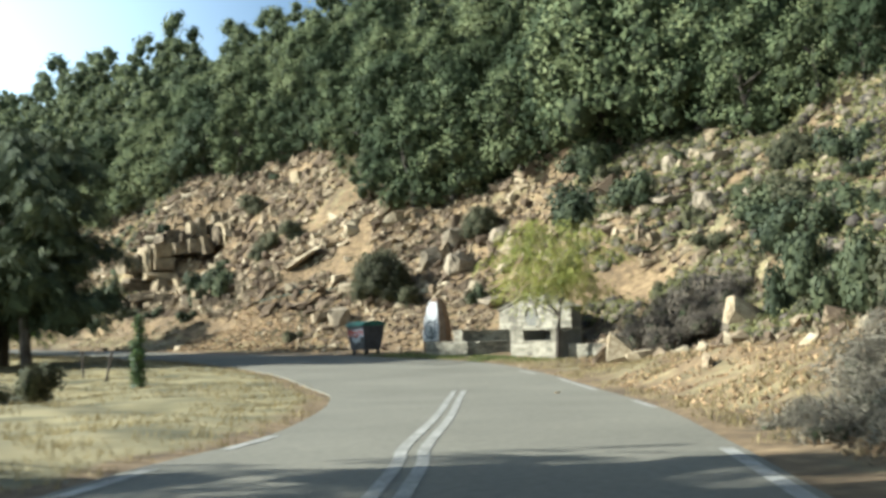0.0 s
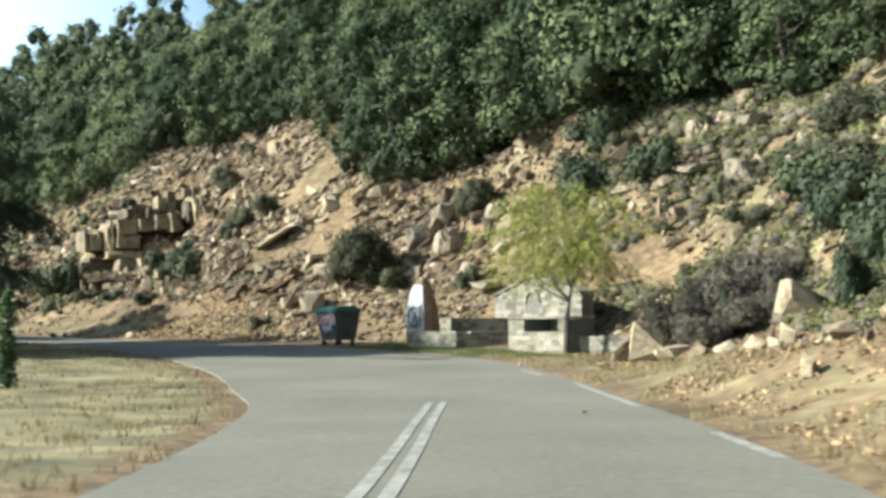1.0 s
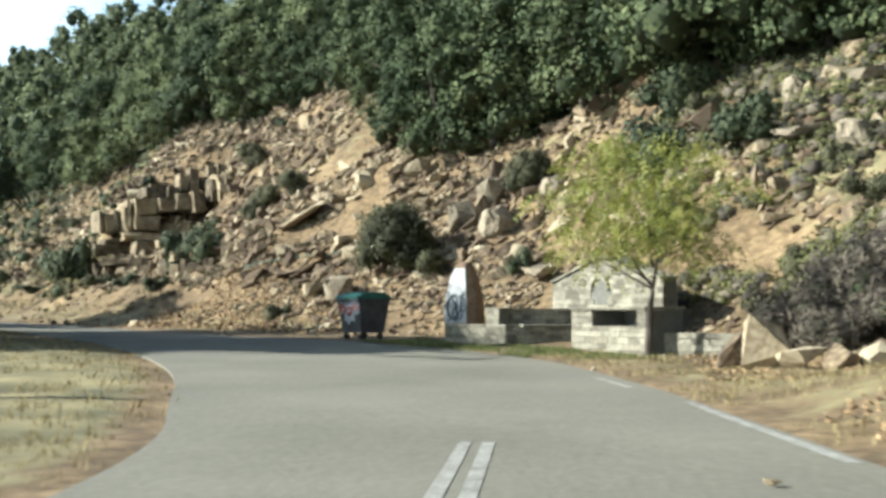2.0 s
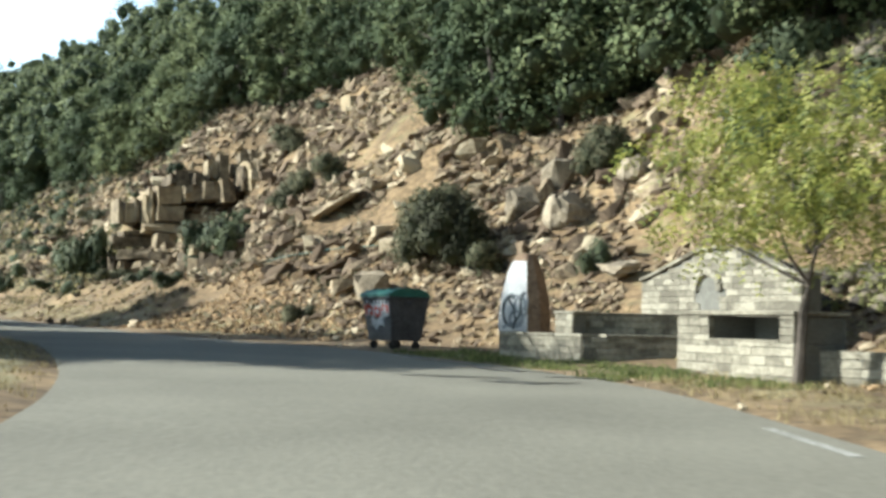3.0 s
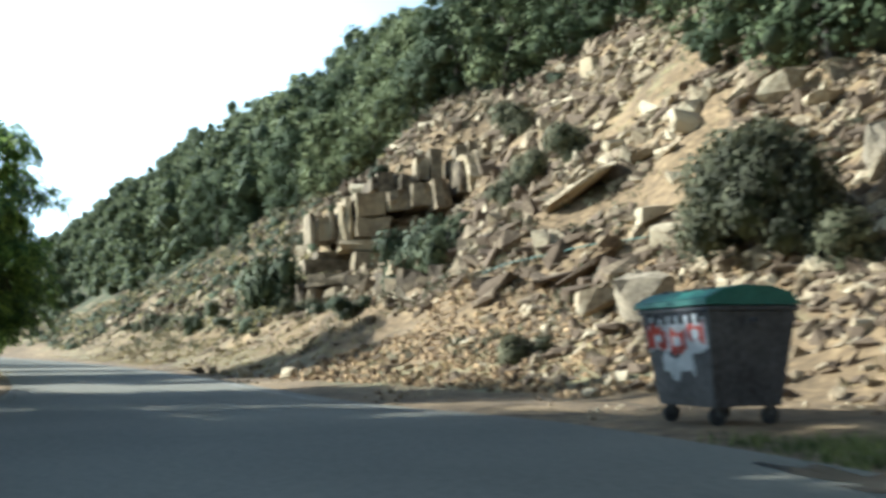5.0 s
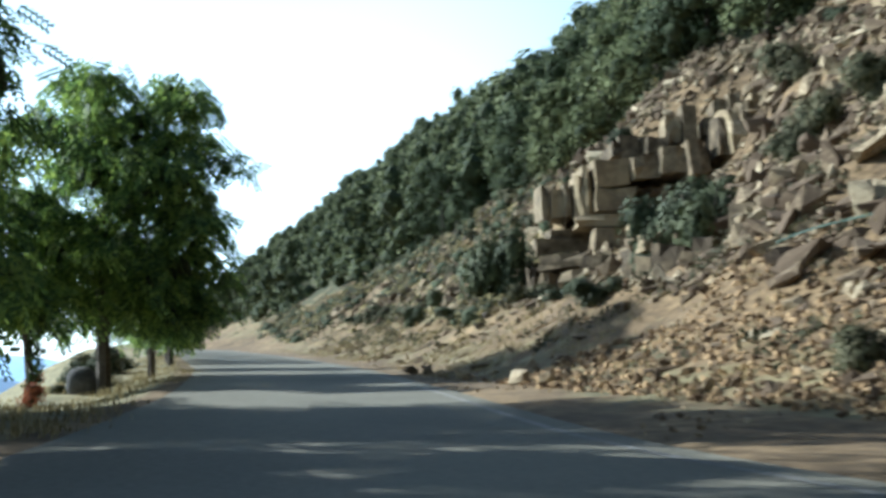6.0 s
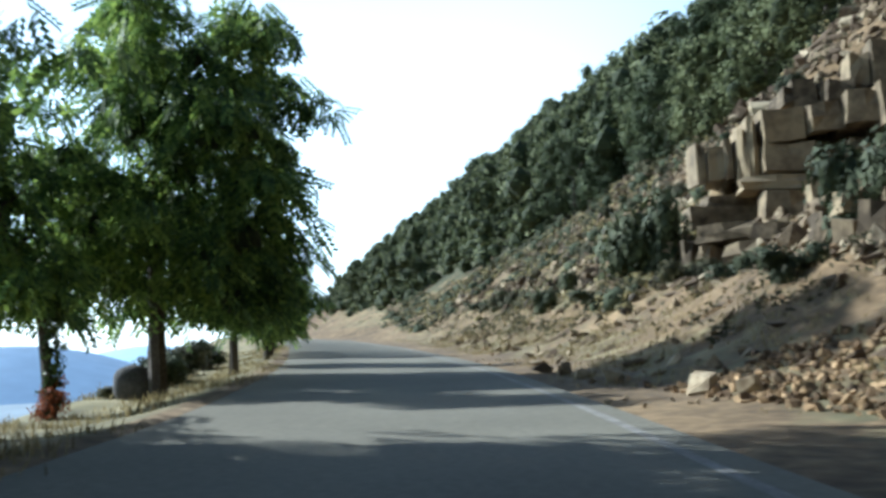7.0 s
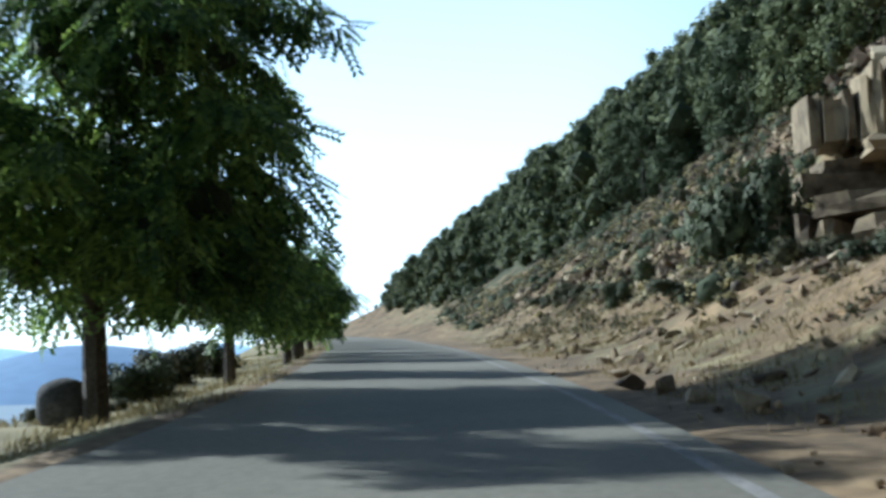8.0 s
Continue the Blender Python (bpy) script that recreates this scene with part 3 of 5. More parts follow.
def far_wood():
    """The rest of the wood, up to the ridge and along the valley road, as one mass of single trees."""
    far = scatter(rng, -240, 60, 10, 300, 5.6, lambda x, y, d, l: (d > treeline(x, y) + 1) & (d < 52) & ((d > treeline(x, y) + 16) | (x < -66) | (y > 112)))
    spots = np.vstack([rest_wood, far])
    protos = []
    for k in range(6):
        lobes = oak_lobes(rng, rng.uniform(4.8, 7.4), rng.uniform(2.3, 3.2), 18)
        v, f = foliage(rng, lobes, 640, 0.28, spread_out=0.12, slim=0.9, lie=0.35)
        parts, faces, base = [v], f.tolist(), len(v)
        # dark balls again stand for the shade inside each crown
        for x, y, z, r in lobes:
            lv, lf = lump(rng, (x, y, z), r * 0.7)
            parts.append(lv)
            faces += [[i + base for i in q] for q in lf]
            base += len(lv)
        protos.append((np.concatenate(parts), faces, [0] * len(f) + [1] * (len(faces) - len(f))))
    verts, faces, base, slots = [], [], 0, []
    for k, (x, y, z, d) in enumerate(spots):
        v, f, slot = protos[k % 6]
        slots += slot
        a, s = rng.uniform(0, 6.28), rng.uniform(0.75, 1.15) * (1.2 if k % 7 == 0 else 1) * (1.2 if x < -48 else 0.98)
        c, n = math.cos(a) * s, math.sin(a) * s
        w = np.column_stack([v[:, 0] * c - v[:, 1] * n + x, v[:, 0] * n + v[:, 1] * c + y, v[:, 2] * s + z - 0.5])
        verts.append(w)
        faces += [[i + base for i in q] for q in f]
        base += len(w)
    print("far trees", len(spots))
    me = mesh_of("woodland", np.concatenate(verts).tolist(), faces, (OAK, INNER_SHADE))
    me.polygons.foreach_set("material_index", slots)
    tagged(new("woodland", me), "dense evergreen oak wood covering the upper hillside", "woodland", kind="stuff")


far_wood()

# shrubs on the bare slope
DARKLEAF = material("dark_leaves", (0.021, 0.030, 0.013), (0.070, 0.080, 0.034), 0.5, 0.75, 0.0, 6, third=(0.041, 0.052, 0.022), island=0.2, obrand=0.25, two_sided=0.12)
BUSHES = []
for k in range(4):
    lobes = [(rng.uniform(-0.55, 0.55), rng.uniform(-0.55, 0.55), rng.uniform(0.1, 0.7), rng.uniform(0.3, 0.42)) for _ in range(10)]
    BUSHES.append(crown_mesh("shrub", rng, lobes, 2000, 0.11, SCRUB if k < 2 else DARKLEAF, 0.7, 0.55, spread_out=0.2, slim=0.8, lie=0.4))
lobes = [(0.62 * math.cos(2.4 * k) * math.sqrt(1 - (k / 24) ** 2), 0.62 * math.sin(2.4 * k) * math.sqrt(1 - (k / 24) ** 2), 0.12 + 0.75 * k / 24, rng.uniform(0.24, 0.34)) for k in range(24)]
BUSHES.append(crown_mesh("shrub", rng, lobes, 8000, 0.07, SCRUB, 0.72, 0.5, spread_out=0.2, slim=0.6, lie=0.45))


STEMS = []
for k in range(2):
    bm = bmesh.new()
    for q in range(6):
        a = q * 1.05 + rng.uniform(-0.3, 0.3)
        tube(bm, [(0.06 * math.cos(a), 0.06 * math.sin(a), -0.15), (0.25 * math.cos(a), 0.25 * math.sin(a), 0.35), (0.5 * math.cos(a), 0.5 * math.sin(a), 0.75)], [0.03, 0.02, 0.008], 4)
    me = bpy.data.meshes.new("stem")
    bm.to_mesh(me)
    bm.free()
    me.materials.append(BARK)
    STEMS.append(me)


def shrub(x, y, wide, tall, k, label="low grey-green shrub on the stony slope"):
    m = pose(x, y, rest(x, y, 0.12), 0, 0, (x * 77) % 360) @ Matrix.Diagonal((wide / 1.8, wide / 1.8, tall / 1.1, 1))
    thing = holder("shrub", m, label if k % 4 < 2 or k == 4 else "dense dark green shrub on the stony slope", "shrub", "shrubs on the slope")
    piece("foliage", BUSHES[4 if wide > 2.3 and k == 0 else k % 4], thing)
    piece("stem", STEMS[k % 2], thing)
    return thing


for x, y, w, t, k in ((-7.3, 54.6, 3.6, 2.7, 0), (-5.7, 53.2, 1.9, 1.3, 1), (-2.0, 56.8, 2.4, 1.7, 0), (3.2, 51.6, 4.0, 2.6, 2), (5.6, 47.0, 2.8, 2.0, 2), (-20.0, 67.4, 2.6, 2.2, 2), (-21.6, 68.8, 2.8, 2.5, 3), (-31.3, 74.2, 3.2, 3.2, 2), (-32.9, 76.0, 2.6, 2.4, 3), (-12.0, 53.2, 1.2, 0.75, 1), (-25.6, 69.6, 1.6, 1.0, 2), (-27.9, 71.4, 1.8, 1.1, 1), (-17.6, 69.5, 2.2, 1.6, 1), (-15.5, 68.5, 2.4, 1.6, 1), (-20.5, 76.5, 2.4, 1.8, 1), (10.2, 40.7, 2.7, 1.7, 2), (10.6, 36.0, 2.9, 1.9, 3), (11.6, 38.2, 2.6, 1.6, 1), (11.9, 34.4, 2.6, 1.9, 2), (12.2, 42.6, 2.6, 1.5, 0), (8.7, 41.6, 1.8, 0.9, 1), (13.4, 38.8, 2.6, 1.8, 3), (3.7, 54.6, 3.4, 2.2, 3)):
    shrub(x, y, w, t, k)
scrub = scatter(rng, -60, 22, 16, 110, 3.0, lambda x, y, d, l: (d > 2.5) & (d < treeline(x, y) + 1) & (rng.uniform(0, 1, x.shape) < np.where(x > 5, 0.85, np.where(x < -33, 0.75, 0.16))))
scrub = rng.permutation(scrub)
for k, (x, y, z, d) in enumerate(scrub[:215]):
    shrub(x, y, rng.uniform(0.8, 2.0), rng.uniform(0.5, 1.2), k)

# rubble
def rubble():
    protos = []
    for me in STONES:
        co = np.array([v.co for v in me.vertices])
        protos.append((co, [list(p.vertices) for p in me.polygons]))
    n = 150000
    x, y = rng.uniform(-72, 16, n), rng.uniform(8, 112, n)
    z, d, l = ground_at(x, y)
    patch = wave(x, y, 5, 21) + 0.6 * wave(x, y, 2, 22)
    keep = (d > -0.5) & (d < treeline(x, y) + 2) & (patch > -0.32 - 0.42 * (d > 4)) & (rng.uniform(0, 1, n) < np.where((d < 3.4) & (x < -12), 0.08, np.where(d < 1.5, 0.4, np.where((x > 3) | (x < -31), 0.5, 1.0))))
    verts, faces, base = [], [], 0
    for px, py, pz, dd in zip(x[keep], y[keep], z[keep], d[keep]):
        v, f = protos[rng.integers(len(protos))]
        s = min(0.16 * (1 / max(rng.uniform(0.02, 1), 0.02)) ** 0.5, 0.8 if dd > 4 else 0.3)
        m = np.array(Euler((rng.normal(0.1, 0.5), rng.normal(-0.5, 0.45), rng.normal(0.4, 0.8))).to_matrix())
        w = (v * s * np.array([1.5, 0.9, 0.9])) @ m.T + (px, py, pz + 0.12 * s)
        verts.append(w)
        faces += [[i + base for i in q] for q in f]
        base += len(w)
    print("stones", int(keep.sum()))
    tagged(new("rubble", mesh_of("rubble", np.concatenate(verts).tolist(), faces, ROCK)), "loose angular ochre stones strewn over the slope", "rubble", kind="stuff")


rubble()


def boulder(x, y, size, k, turn=(0, 0, 0), mat="ROCK", lift=0.0, label="large angular ochre boulder on the slope"):
    me = (BOULDERS if mat == "GREY" else STONES)[k % (4 if mat == "GREY" else 8)]
    ob = new("boulder", me)
    ob.matrix_basis = pose(x, y, rest(x, y) + lift + 0.18 * size[2], *turn) @ Matrix.Diagonal((*size, 1))
    return tagged(ob, label, "boulder", "boulders on the slope")


big = scatter(rng, -34, 14, 26, 90, 2.2, lambda x, y, d, l: (d > 3.5) & (d < treeline(x, y) - 0.3) & (rng.uniform(0, 1, x.shape) < np.where(x < -8, 0.5, 0.6)))
for k, (x, y, z, d) in enumerate(big[:170]):
    s = rng.uniform(0.45, 0.9) if d > 6 else rng.uniform(0.3, 0.6)
    boulder(x, y, (s * 1.4, s, s * 1.1), k, (rng.uniform(-30, 30), rng.uniform(-50, 10), rng.uniform(-20, 60)))


# roadside trees
def locust(name, x, y, tall, wide, clear, seed, mat=LOCUST, label="", group="roadside locust trees", count=3300, spray=0.50, thick=0.17, core=0.0, leaflets=6, lean=(0, 0), limbs=30, arms=10, hollow=None):
    r = np.random.default_rng(seed)
    lobes = []
    for k in range(limbs):
        u = (k + 0.5) / limbs
        z = clear + (tall - clear) * (0.06 + 0.86 * u)
        ring = wide * (0.82 + 0.62 * u - 1.02 * u**3) * r.uniform(0.2, 0.78)
        a = k * 2.4 + r.uniform(-0.4, 0.4)
        sway = 0.25 + 0.75 * u
        lobes.append((ring * math.cos(a) + lean[0] * sway, ring * math.sin(a) + lean[1] * sway, z, wide * r.uniform(0.22, 0.36) * (1.1 - 0.45 * u)))
    # long outer boughs, with gaps between them
    for k in range(arms):
        u = (k + r.uniform(0.2, 0.8)) / arms
        a = k * 2.4 + r.uniform(-0.5, 0.5)
        z = clear + (tall - clear) * (0.10 + 0.90 * u)
        out = wide * (0.82 + 0.62 * u - 1.02 * u**3)
        sway = 0.25 + 0.75 * u
        for q, (far, size) in enumerate(((0.82, 0.17), (1.02, 0.13), (1.2, 0.08))):
            lobes.append((out * far * math.cos(a) + lean[0] * sway, out * far * math.sin(a) + lean[1] * sway, z - 0.10 * q * q + 0.12 * q, wide * size * r.uniform(0.8, 1.2)))
    if hollow:
        lobes = [p for p in lobes if not (hollow[0] < p[2] < hollow[1] and p[0] * 0.79 + p[1] * 0.62 > -1.0)]
    tree = holder(name, pose(x, y, rest(x, y, 0.05)), label or "leafy roadside locust tree on the dry verge", "tree", group)
    piece("trunk", trunk_mesh("trunk", r, tall * 0.66, thick, 6, wide * 0.5, BARK, (lean[0] * 0.7, lean[1] * 0.7)), tree)
    piece("crown", crown_mesh("crown", r, lobes, count, spray, mat, core, spread_out=0.3, droop=0.85, leaflets=leaflets), tree, None, "yellowing green leaves" if mat is YELLOW else "feathery green leaves")
    return tree


locust("locust_tree", -29.75, 53.0, 7.2, 1.5, 1.6, 40, count=1300, thick=0.09, core=0.0, lean=(-1.75, -1.45), spray=0.5, arms=8, hollow=(4.9, 6.1))
locust("locust_tree", -31.8, 56.5, 8.35, 3.0, 1.5, 41, count=5200, thick=0.17, core=0.4, lean=(0.2, 0.15), spray=0.50, limbs=40, arms=26)
for k, (x, y, tall, wide, clear) in enumerate(((-36.8, 62.3, 4.3, 1.8, 1.3), (-43.4, 68.9, 3.6, 1.7, 1.1), (-47.0, 72.0, 3.4, 1.6, 1.0), (-50.8, 75.2, 3.5, 1.6, 1.0), (-57.3, 80.9, 3.5, 1.6, 1.0), (-64.5, 86.6, 3.6, 1.6, 1.0), (-72.7, 93.2, 3.6, 1.7, 1.0), (-82.3, 100.6, 3.7, 1.7, 1.0), (-25.2, 45.5, 9.0, 3.8, 1.6), (-20.8, 39.5, 10.4, 3.9, 1.6), (-19.6, 36.9, 10.0, 3.6, 1.6), (-22.6, 32.0, 8.8, 3.5, 1.6), (-22.4, 36.2, 10.4, 3.5, 1.6), (-6.9, -2.7, 9.0, 3.4, 1.6), (-7.2, -8.8, 9.0, 3.4, 1.6))):
    locust("locust_tree", x, y, tall, wide, clear, 42 + k, DARKLEAF if 30 < y < 43 and x > -24 else LOCUST, count=(1300 if y < 0 else 3400) if tall > 5 else 1100, thick=0.19 if tall > 5 else 0.12, core=0.78 if tall > 5 else 0.5)
locust("locust_tree", -17.0, 33.9, 8.2, 3.2, 1.6, 57, DARKLEAF, "dense dark green roadside tree on the dry verge", count=2400, thick=0.19, core=0.8)
locust("ornamental_tree", 2.2, 34.7, 4.9, 2.3, 1.95, 91, YELLOW, "young yellowing tree beside the stone counter", "", 3000, 0.27, 0.075, 0.0, 3)

# ---------------------------------------------------------------- outcrop of bedded rock above the road
def block_mesh(rng):
    """A block of bedded rock: flat faces, chipped corners, worn edges."""
    bm = box(bmesh.new(), -0.5, 0.5, -0.5, 0.5, 0, 1)
    bmesh.ops.subdivide_edges(bm, edges=list(bm.edges), cuts=1, use_grid_fill=True)
    for v in bm.verts:
        edge = sum(abs(abs(c) - 0.5) < 0.01 for c in (v.co.x, v.co.y, v.co.z - 0.5))
        v.co += Vector(rng.uniform(-0.035, 0.035, 3))
        if edge >= 2 and rng.uniform() < 0.25:
            v.co -= Vector((v.co.x, v.co.y, v.co.z - 0.5)) * rng.uniform(0.06, 0.2)
    bmesh.ops.triangulate(bm, faces=bm.faces)
    me = bpy.data.meshes.new("rock_block")
    bm.to_mesh(me)
    bm.free()
    me.materials.append(LEDGE)
    return me


BLOCKS = [block_mesh(rng) for _ in range(12)]


def outcrop(label, blocks, deep, turn=34.0):
    """Stacked blocks (x, y, foot, top, width), given by the middle of the front; each goes back into the hill."""
    x, y = blocks[0][:2]
    thing = holder("rock_outcrop", pose(x, y, height(x, y)), label, "rock outcrop", "outcrops above the road")
    thing_at = Matrix.Translation((x, y, height(x, y)))
    for k, (bx, by, lo, hi, w) in enumerate(blocks):
        a = turn + rng.uniform(-5, 7)
        far = deep * rng.uniform(0.9, 1.15)
        back = Matrix.Rotation(radians(a), 4, "Z") @ Vector((0, far / 2 + rng.uniform(-0.16, 0.2), 0))
        m = pose(bx + back.x, by + back.y, lo, rng.uniform(-5, 3), rng.uniform(-6, 5), a) @ Matrix.Diagonal((w * 0.91, far, (hi - lo) * 0.97, 1))
        piece("rock_block", BLOCKS[int(rng.integers(12))], thing, thing_at.inverted() @ m)
    return thing


outcrop("thick bedded ochre rock ledge with open joints", [(-29.49, 76.25, 4.5, 5.48, 2.32), (-26.44, 74.61, 4.5, 5.58, 1.7), (-27.16, 75.3, 5.58, 6.05, 2.44), (-29.2, 76.6, 5.45, 5.85, 2.2), (-24.9, 74.4, 4.5, 5.6, 1.5)], 2.6)
outcrop("upper rock ledge split into upright columns", [(-30.17, 76.15, 6.2, 7.65, 0.33), (-29.7, 76.26, 6.2, 7.33, 0.55), (-29.2, 76.25, 6.2, 7.61, 0.28), (-28.8, 76.31, 6.2, 7.92, 0.34), (-28.43, 76.36, 6.2, 8.2, 0.38), (-27.56, 76.7, 7.3, 8.35, 1.42), (-27.48, 76.77, 6.3, 7.24, 1.67), (-26.11, 76.77, 7.5, 8.45, 1.0), (-25.03, 76.95, 7.5, 8.61, 1.23), (-24.01, 76.97, 7.4, 8.73, 0.79), (-27.01, 77.2, 8.4, 9.03, 1.4), (-25.83, 77.2, 8.45, 9.15, 0.9)], 2.2)
outcrop("foot of the rock ledge with small broken blocks", [(-29.98, 73.56, 3.2, 4.17, 0.42), (-29.14, 73.15, 3.1, 4.1, 0.47), (-28.32, 72.7, 3.05, 3.91, 0.42), (-26.85, 72.32, 3.05, 3.82, 1.2), (-25.05, 71.22, 3.0, 3.82, 0.83), (-29.79, 73.5, 2.3, 3.2, 0.5), (-28.53, 72.87, 2.3, 3.13, 0.52), (-27.42, 72.3, 2.3, 3.06, 0.54), (-27.95, 73.4, 3.95, 4.5, 2.21), (-26.1, 72.9, 3.85, 4.35, 1.7)], 2.0, 4.0)
outcrop("row of pale broken rock blocks under a dark shrub", [(-22.95, 68.21, 2.9, 3.68, 0.4), (-21.98, 67.28, 2.9, 3.77, 0.6), (-20.72, 65.86, 3.1, 3.94, 0.72), (-19.9, 65.2, 3.1, 3.77, 0.5), (-21.21, 66.43, 2.4, 3.12, 0.7), (-19.2, 65.0, 3.3, 4.0, 0.6)], 1.2, -6.0)
outcrop("low outcrop of pale rock blocks", [(-18.29, 65.03, 3.6, 4.54, 0.4), (-17.97, 65.22, 3.7, 4.67, 0.45), (-17.5, 65.4, 3.6, 4.51, 0.45), (-18.5, 66.3, 4.0, 4.9, 0.8)], 1.1, -4.0)
outcrop("steep cliff of upright rock columns", [(-23.11, 77.01, 8.0, 9.62, 0.52), (-22.66, 77.06, 8.0, 9.89, 0.40), (-22.23, 77.16, 8.1, 10.03, 0.51), (-21.69, 77.28, 8.1, 10.39, 0.66), (-21.09, 77.37, 8.2, 10.76, 0.62), (-20.48, 77.5, 8.3, 10.86, 0.73)], 1.8)

def broken_row(label, a, b, za, zb, count, tall, deep):
    """A run of small broken blocks along a bedding plane from a to b."""
    row = []
    for k in range(count):
        u = (k + rng.uniform(0.1, 0.9)) / count
        w = math.dist(a, b) / count * rng.uniform(0.7, 1.35)
        z = za + (zb - za) * u + rng.uniform(-0.15, 0.15)
        row.append((a[0] + (b[0] - a[0]) * u + rng.uniform(-0.2, 0.2), a[1] + (b[1] - a[1]) * u + rng.uniform(-0.3, 0.3), z, z + tall * rng.uniform(0.5, 1.2), w))
    outcrop(label, row, deep, rng.uniform(28, 40))


broken_row("stepped ledge of brown bedded rock", (-30.6, 74.8), (-24.4, 73.2), 3.6, 4.0, 9, 0.8, 1.4)
broken_row("upper edge of the rock ledge", (-27.0, 77.2), (-20.6, 80.2), 8.3, 10.2, 11, 1.3, 1.3)
broken_row("scattered rock ledge above the scree", (-23.0, 69.0), (-17.0, 66.0), 3.6, 4.6, 9, 0.8, 1.1)
broken_row("rock ledge under the wood's edge", (-21.0, 80.0), (-16.0, 76.5), 10.6, 12.6, 8, 0.9, 1.0)

# boulders that stand out
for x, y, w, h in ((-4.9, 56.4, 1.3, 1.2), (-3.7, 57.4, 1.2, 1.7), (-3.2, 54.8, 1.5, 1.2), (-1.1, 49.3, 1.3, 0.9), (-9.4, 53.4, 1.2, 1.5), (-0.9, 55.6, 1.3, 0.8), (8.7, 44.5, 1.7, 1.3), (10.4, 43.4, 0.8, 0.8), (7.8, 49.9, 1.0, 1.0), (9.6, 47.1, 1.3, 1.4), (7.3, 45.8, 1.8, 0.8)):
    boulder(x, y, (w, w * 0.9, h), int(abs(x) * 7), (8, -12, abs(x * 40) % 90), "GREY", 0.1, "large weathered grey boulder among rubble")
for x, y, w, h, tilt in ((-2.1, 51.6, 0.6, 1.2, 20), (-11.5, 58.7, 0.8, 0.8, 0), (-12.0, 58.0, 1.6, 0.6, -30), (-10.5, 54.3, 1.1, 0.95, 0), (-13.9, 63.8, 2.3, 0.55, -35), (-11.8, 64.1, 1.3, 0.6, -20), (-10.7, 63.8, 0.9, 1.1, 0), (-7.9, 62.8, 1.2, 1.2, 0), (-6.6, 61.4, 1.1, 0.9, -15), (-12.6, 58.2, 1.2, 0.6, -10), (-13.7, 59.7, 0.5, 1.1, 0), (-10.0, 52.9, 0.6, 0.6, 0), (0.7, 59.0, 1.1, 1.5, 0), (4.8, 51.2, 1.3, 2.3, 25), (6.3, 46.0, 0.8, 0.8, 0), (8.3, 31.8, 1.25, 1.55, 18), (4.2, 30.6, 0.95, 1.3, 24)):
    boulder(x, y, (w * 1.1, w * 0.9, h * 1.15), int(abs(y) * 3), (0, tilt, abs(x * 31) % 60), "ROCK", 0.12, "pale angular slab of rock standing out of the rubble")
for k, (x, y, s) in enumerate(((4.9, 30.2, 0.8), (5.5, 30.0, 0.7), (6.1, 30.3, 0.8), (6.8, 29.8, 0.7), (3.7, 31.3, 0.8), (7.5, 29.6, 0.6), (8.6, 28.0, 0.7), (8.9, 21.0, 0.6), (9.0, 25.5, 0.7), (5.6, 25.4, 0.45), (5.9, 22.0, 0.35), (6.4, 19.0, 0.4), (5.4, 16.5, 0.3))):
    boulder(x, y, (s * 1.2, s, s * 1.2), k, (10 * k % 40, -15, 50 * k % 180), "ROCK", 0.08, "pale broken rock at the edge of the dirt bank")


# ---------------------------------------------------------------- stone fountain
def dressed(rng):
    bm = box(bmesh.new(), -0.5, 0.5, -0.5, 0.5, -0.5, 0.5)
    for v in bm.verts:
        v.co.x += rng.uniform(-0.05, 0.05)
        v.co.z += rng.uniform(-0.06, 0.06)
        v.co.y += rng.uniform(-0.08, 0.02) if v.co.y < 0 else 0
    bmesh.ops.bevel(bm, geom=[e for e in bm.edges if all(v.co.y < 0 for v in e.verts)], offset=0.05, segments=1, affect="EDGES")
    me = bpy.data.meshes.new("stone")
    bm.to_mesh(me)
    bm.free()
    me.materials.append(STONE)
    return me


DRESSED = [dressed(rng) for _ in range(8)]


def facing(parent, origin, along, length, z0, z1, top=None, skip=None, course=0.135, deep=0.11, stone=0.30):
    """Rough coursed stones on one upright face. along is the unit way to the right as one looks at the face; top(u) is the wall's height there."""
    out = Vector((along[1], -along[0], 0))
    turn = math.atan2(along[1], along[0])
    z = z0
    row = 0
    while z < z1 - 0.03:
        h = min(course * rng.uniform(0.85, 1.15), z1 - z)
        u = 0.0
        while u < length - 0.02:
            w = stone * rng.uniform(0.6, 1.5)
            if u + w > length - 0.14:
                w = length - u
            mid = u + w / 2
            if (top is None or z + h * 0.75 <= top(mid)) and not (skip and skip(mid, z + h / 2, w)):
                p = Vector((origin[0] + along[0] * mid, origin[1] + along[1] * mid, z + h / 2)) - out * (deep / 2 - rng.uniform(0.012, 0.024))
                m = Matrix.Translation(p) @ Matrix.Rotation(turn, 4, "Z") @ Matrix.Diagonal((w - 0.008, deep, h - 0.008, 1))
                piece("stone", DRESSED[int(rng.integers(8))], parent, parent.matrix_basis.inverted() @ m)
            u += w
        z += h
        row += 1


def slab(parent, name, origin, along, x0, x1, y0, y1, z0, z1, mat=MORTAR, bevel=0.012, label=""):
    """A block in a frame that runs along a wall: x to the right, y into the wall."""
    m = Matrix.Translation((origin[0], origin[1], 0)) @ Matrix.Rotation(math.atan2(along[1], along[0]), 4, "Z")
    ob = part(name, box(bmesh.new(), x0, x1, y0, y1, z0, z1, bevel), mat, parent, label)
    ob.matrix_basis = parent.matrix_basis.inverted() @ m
    return ob


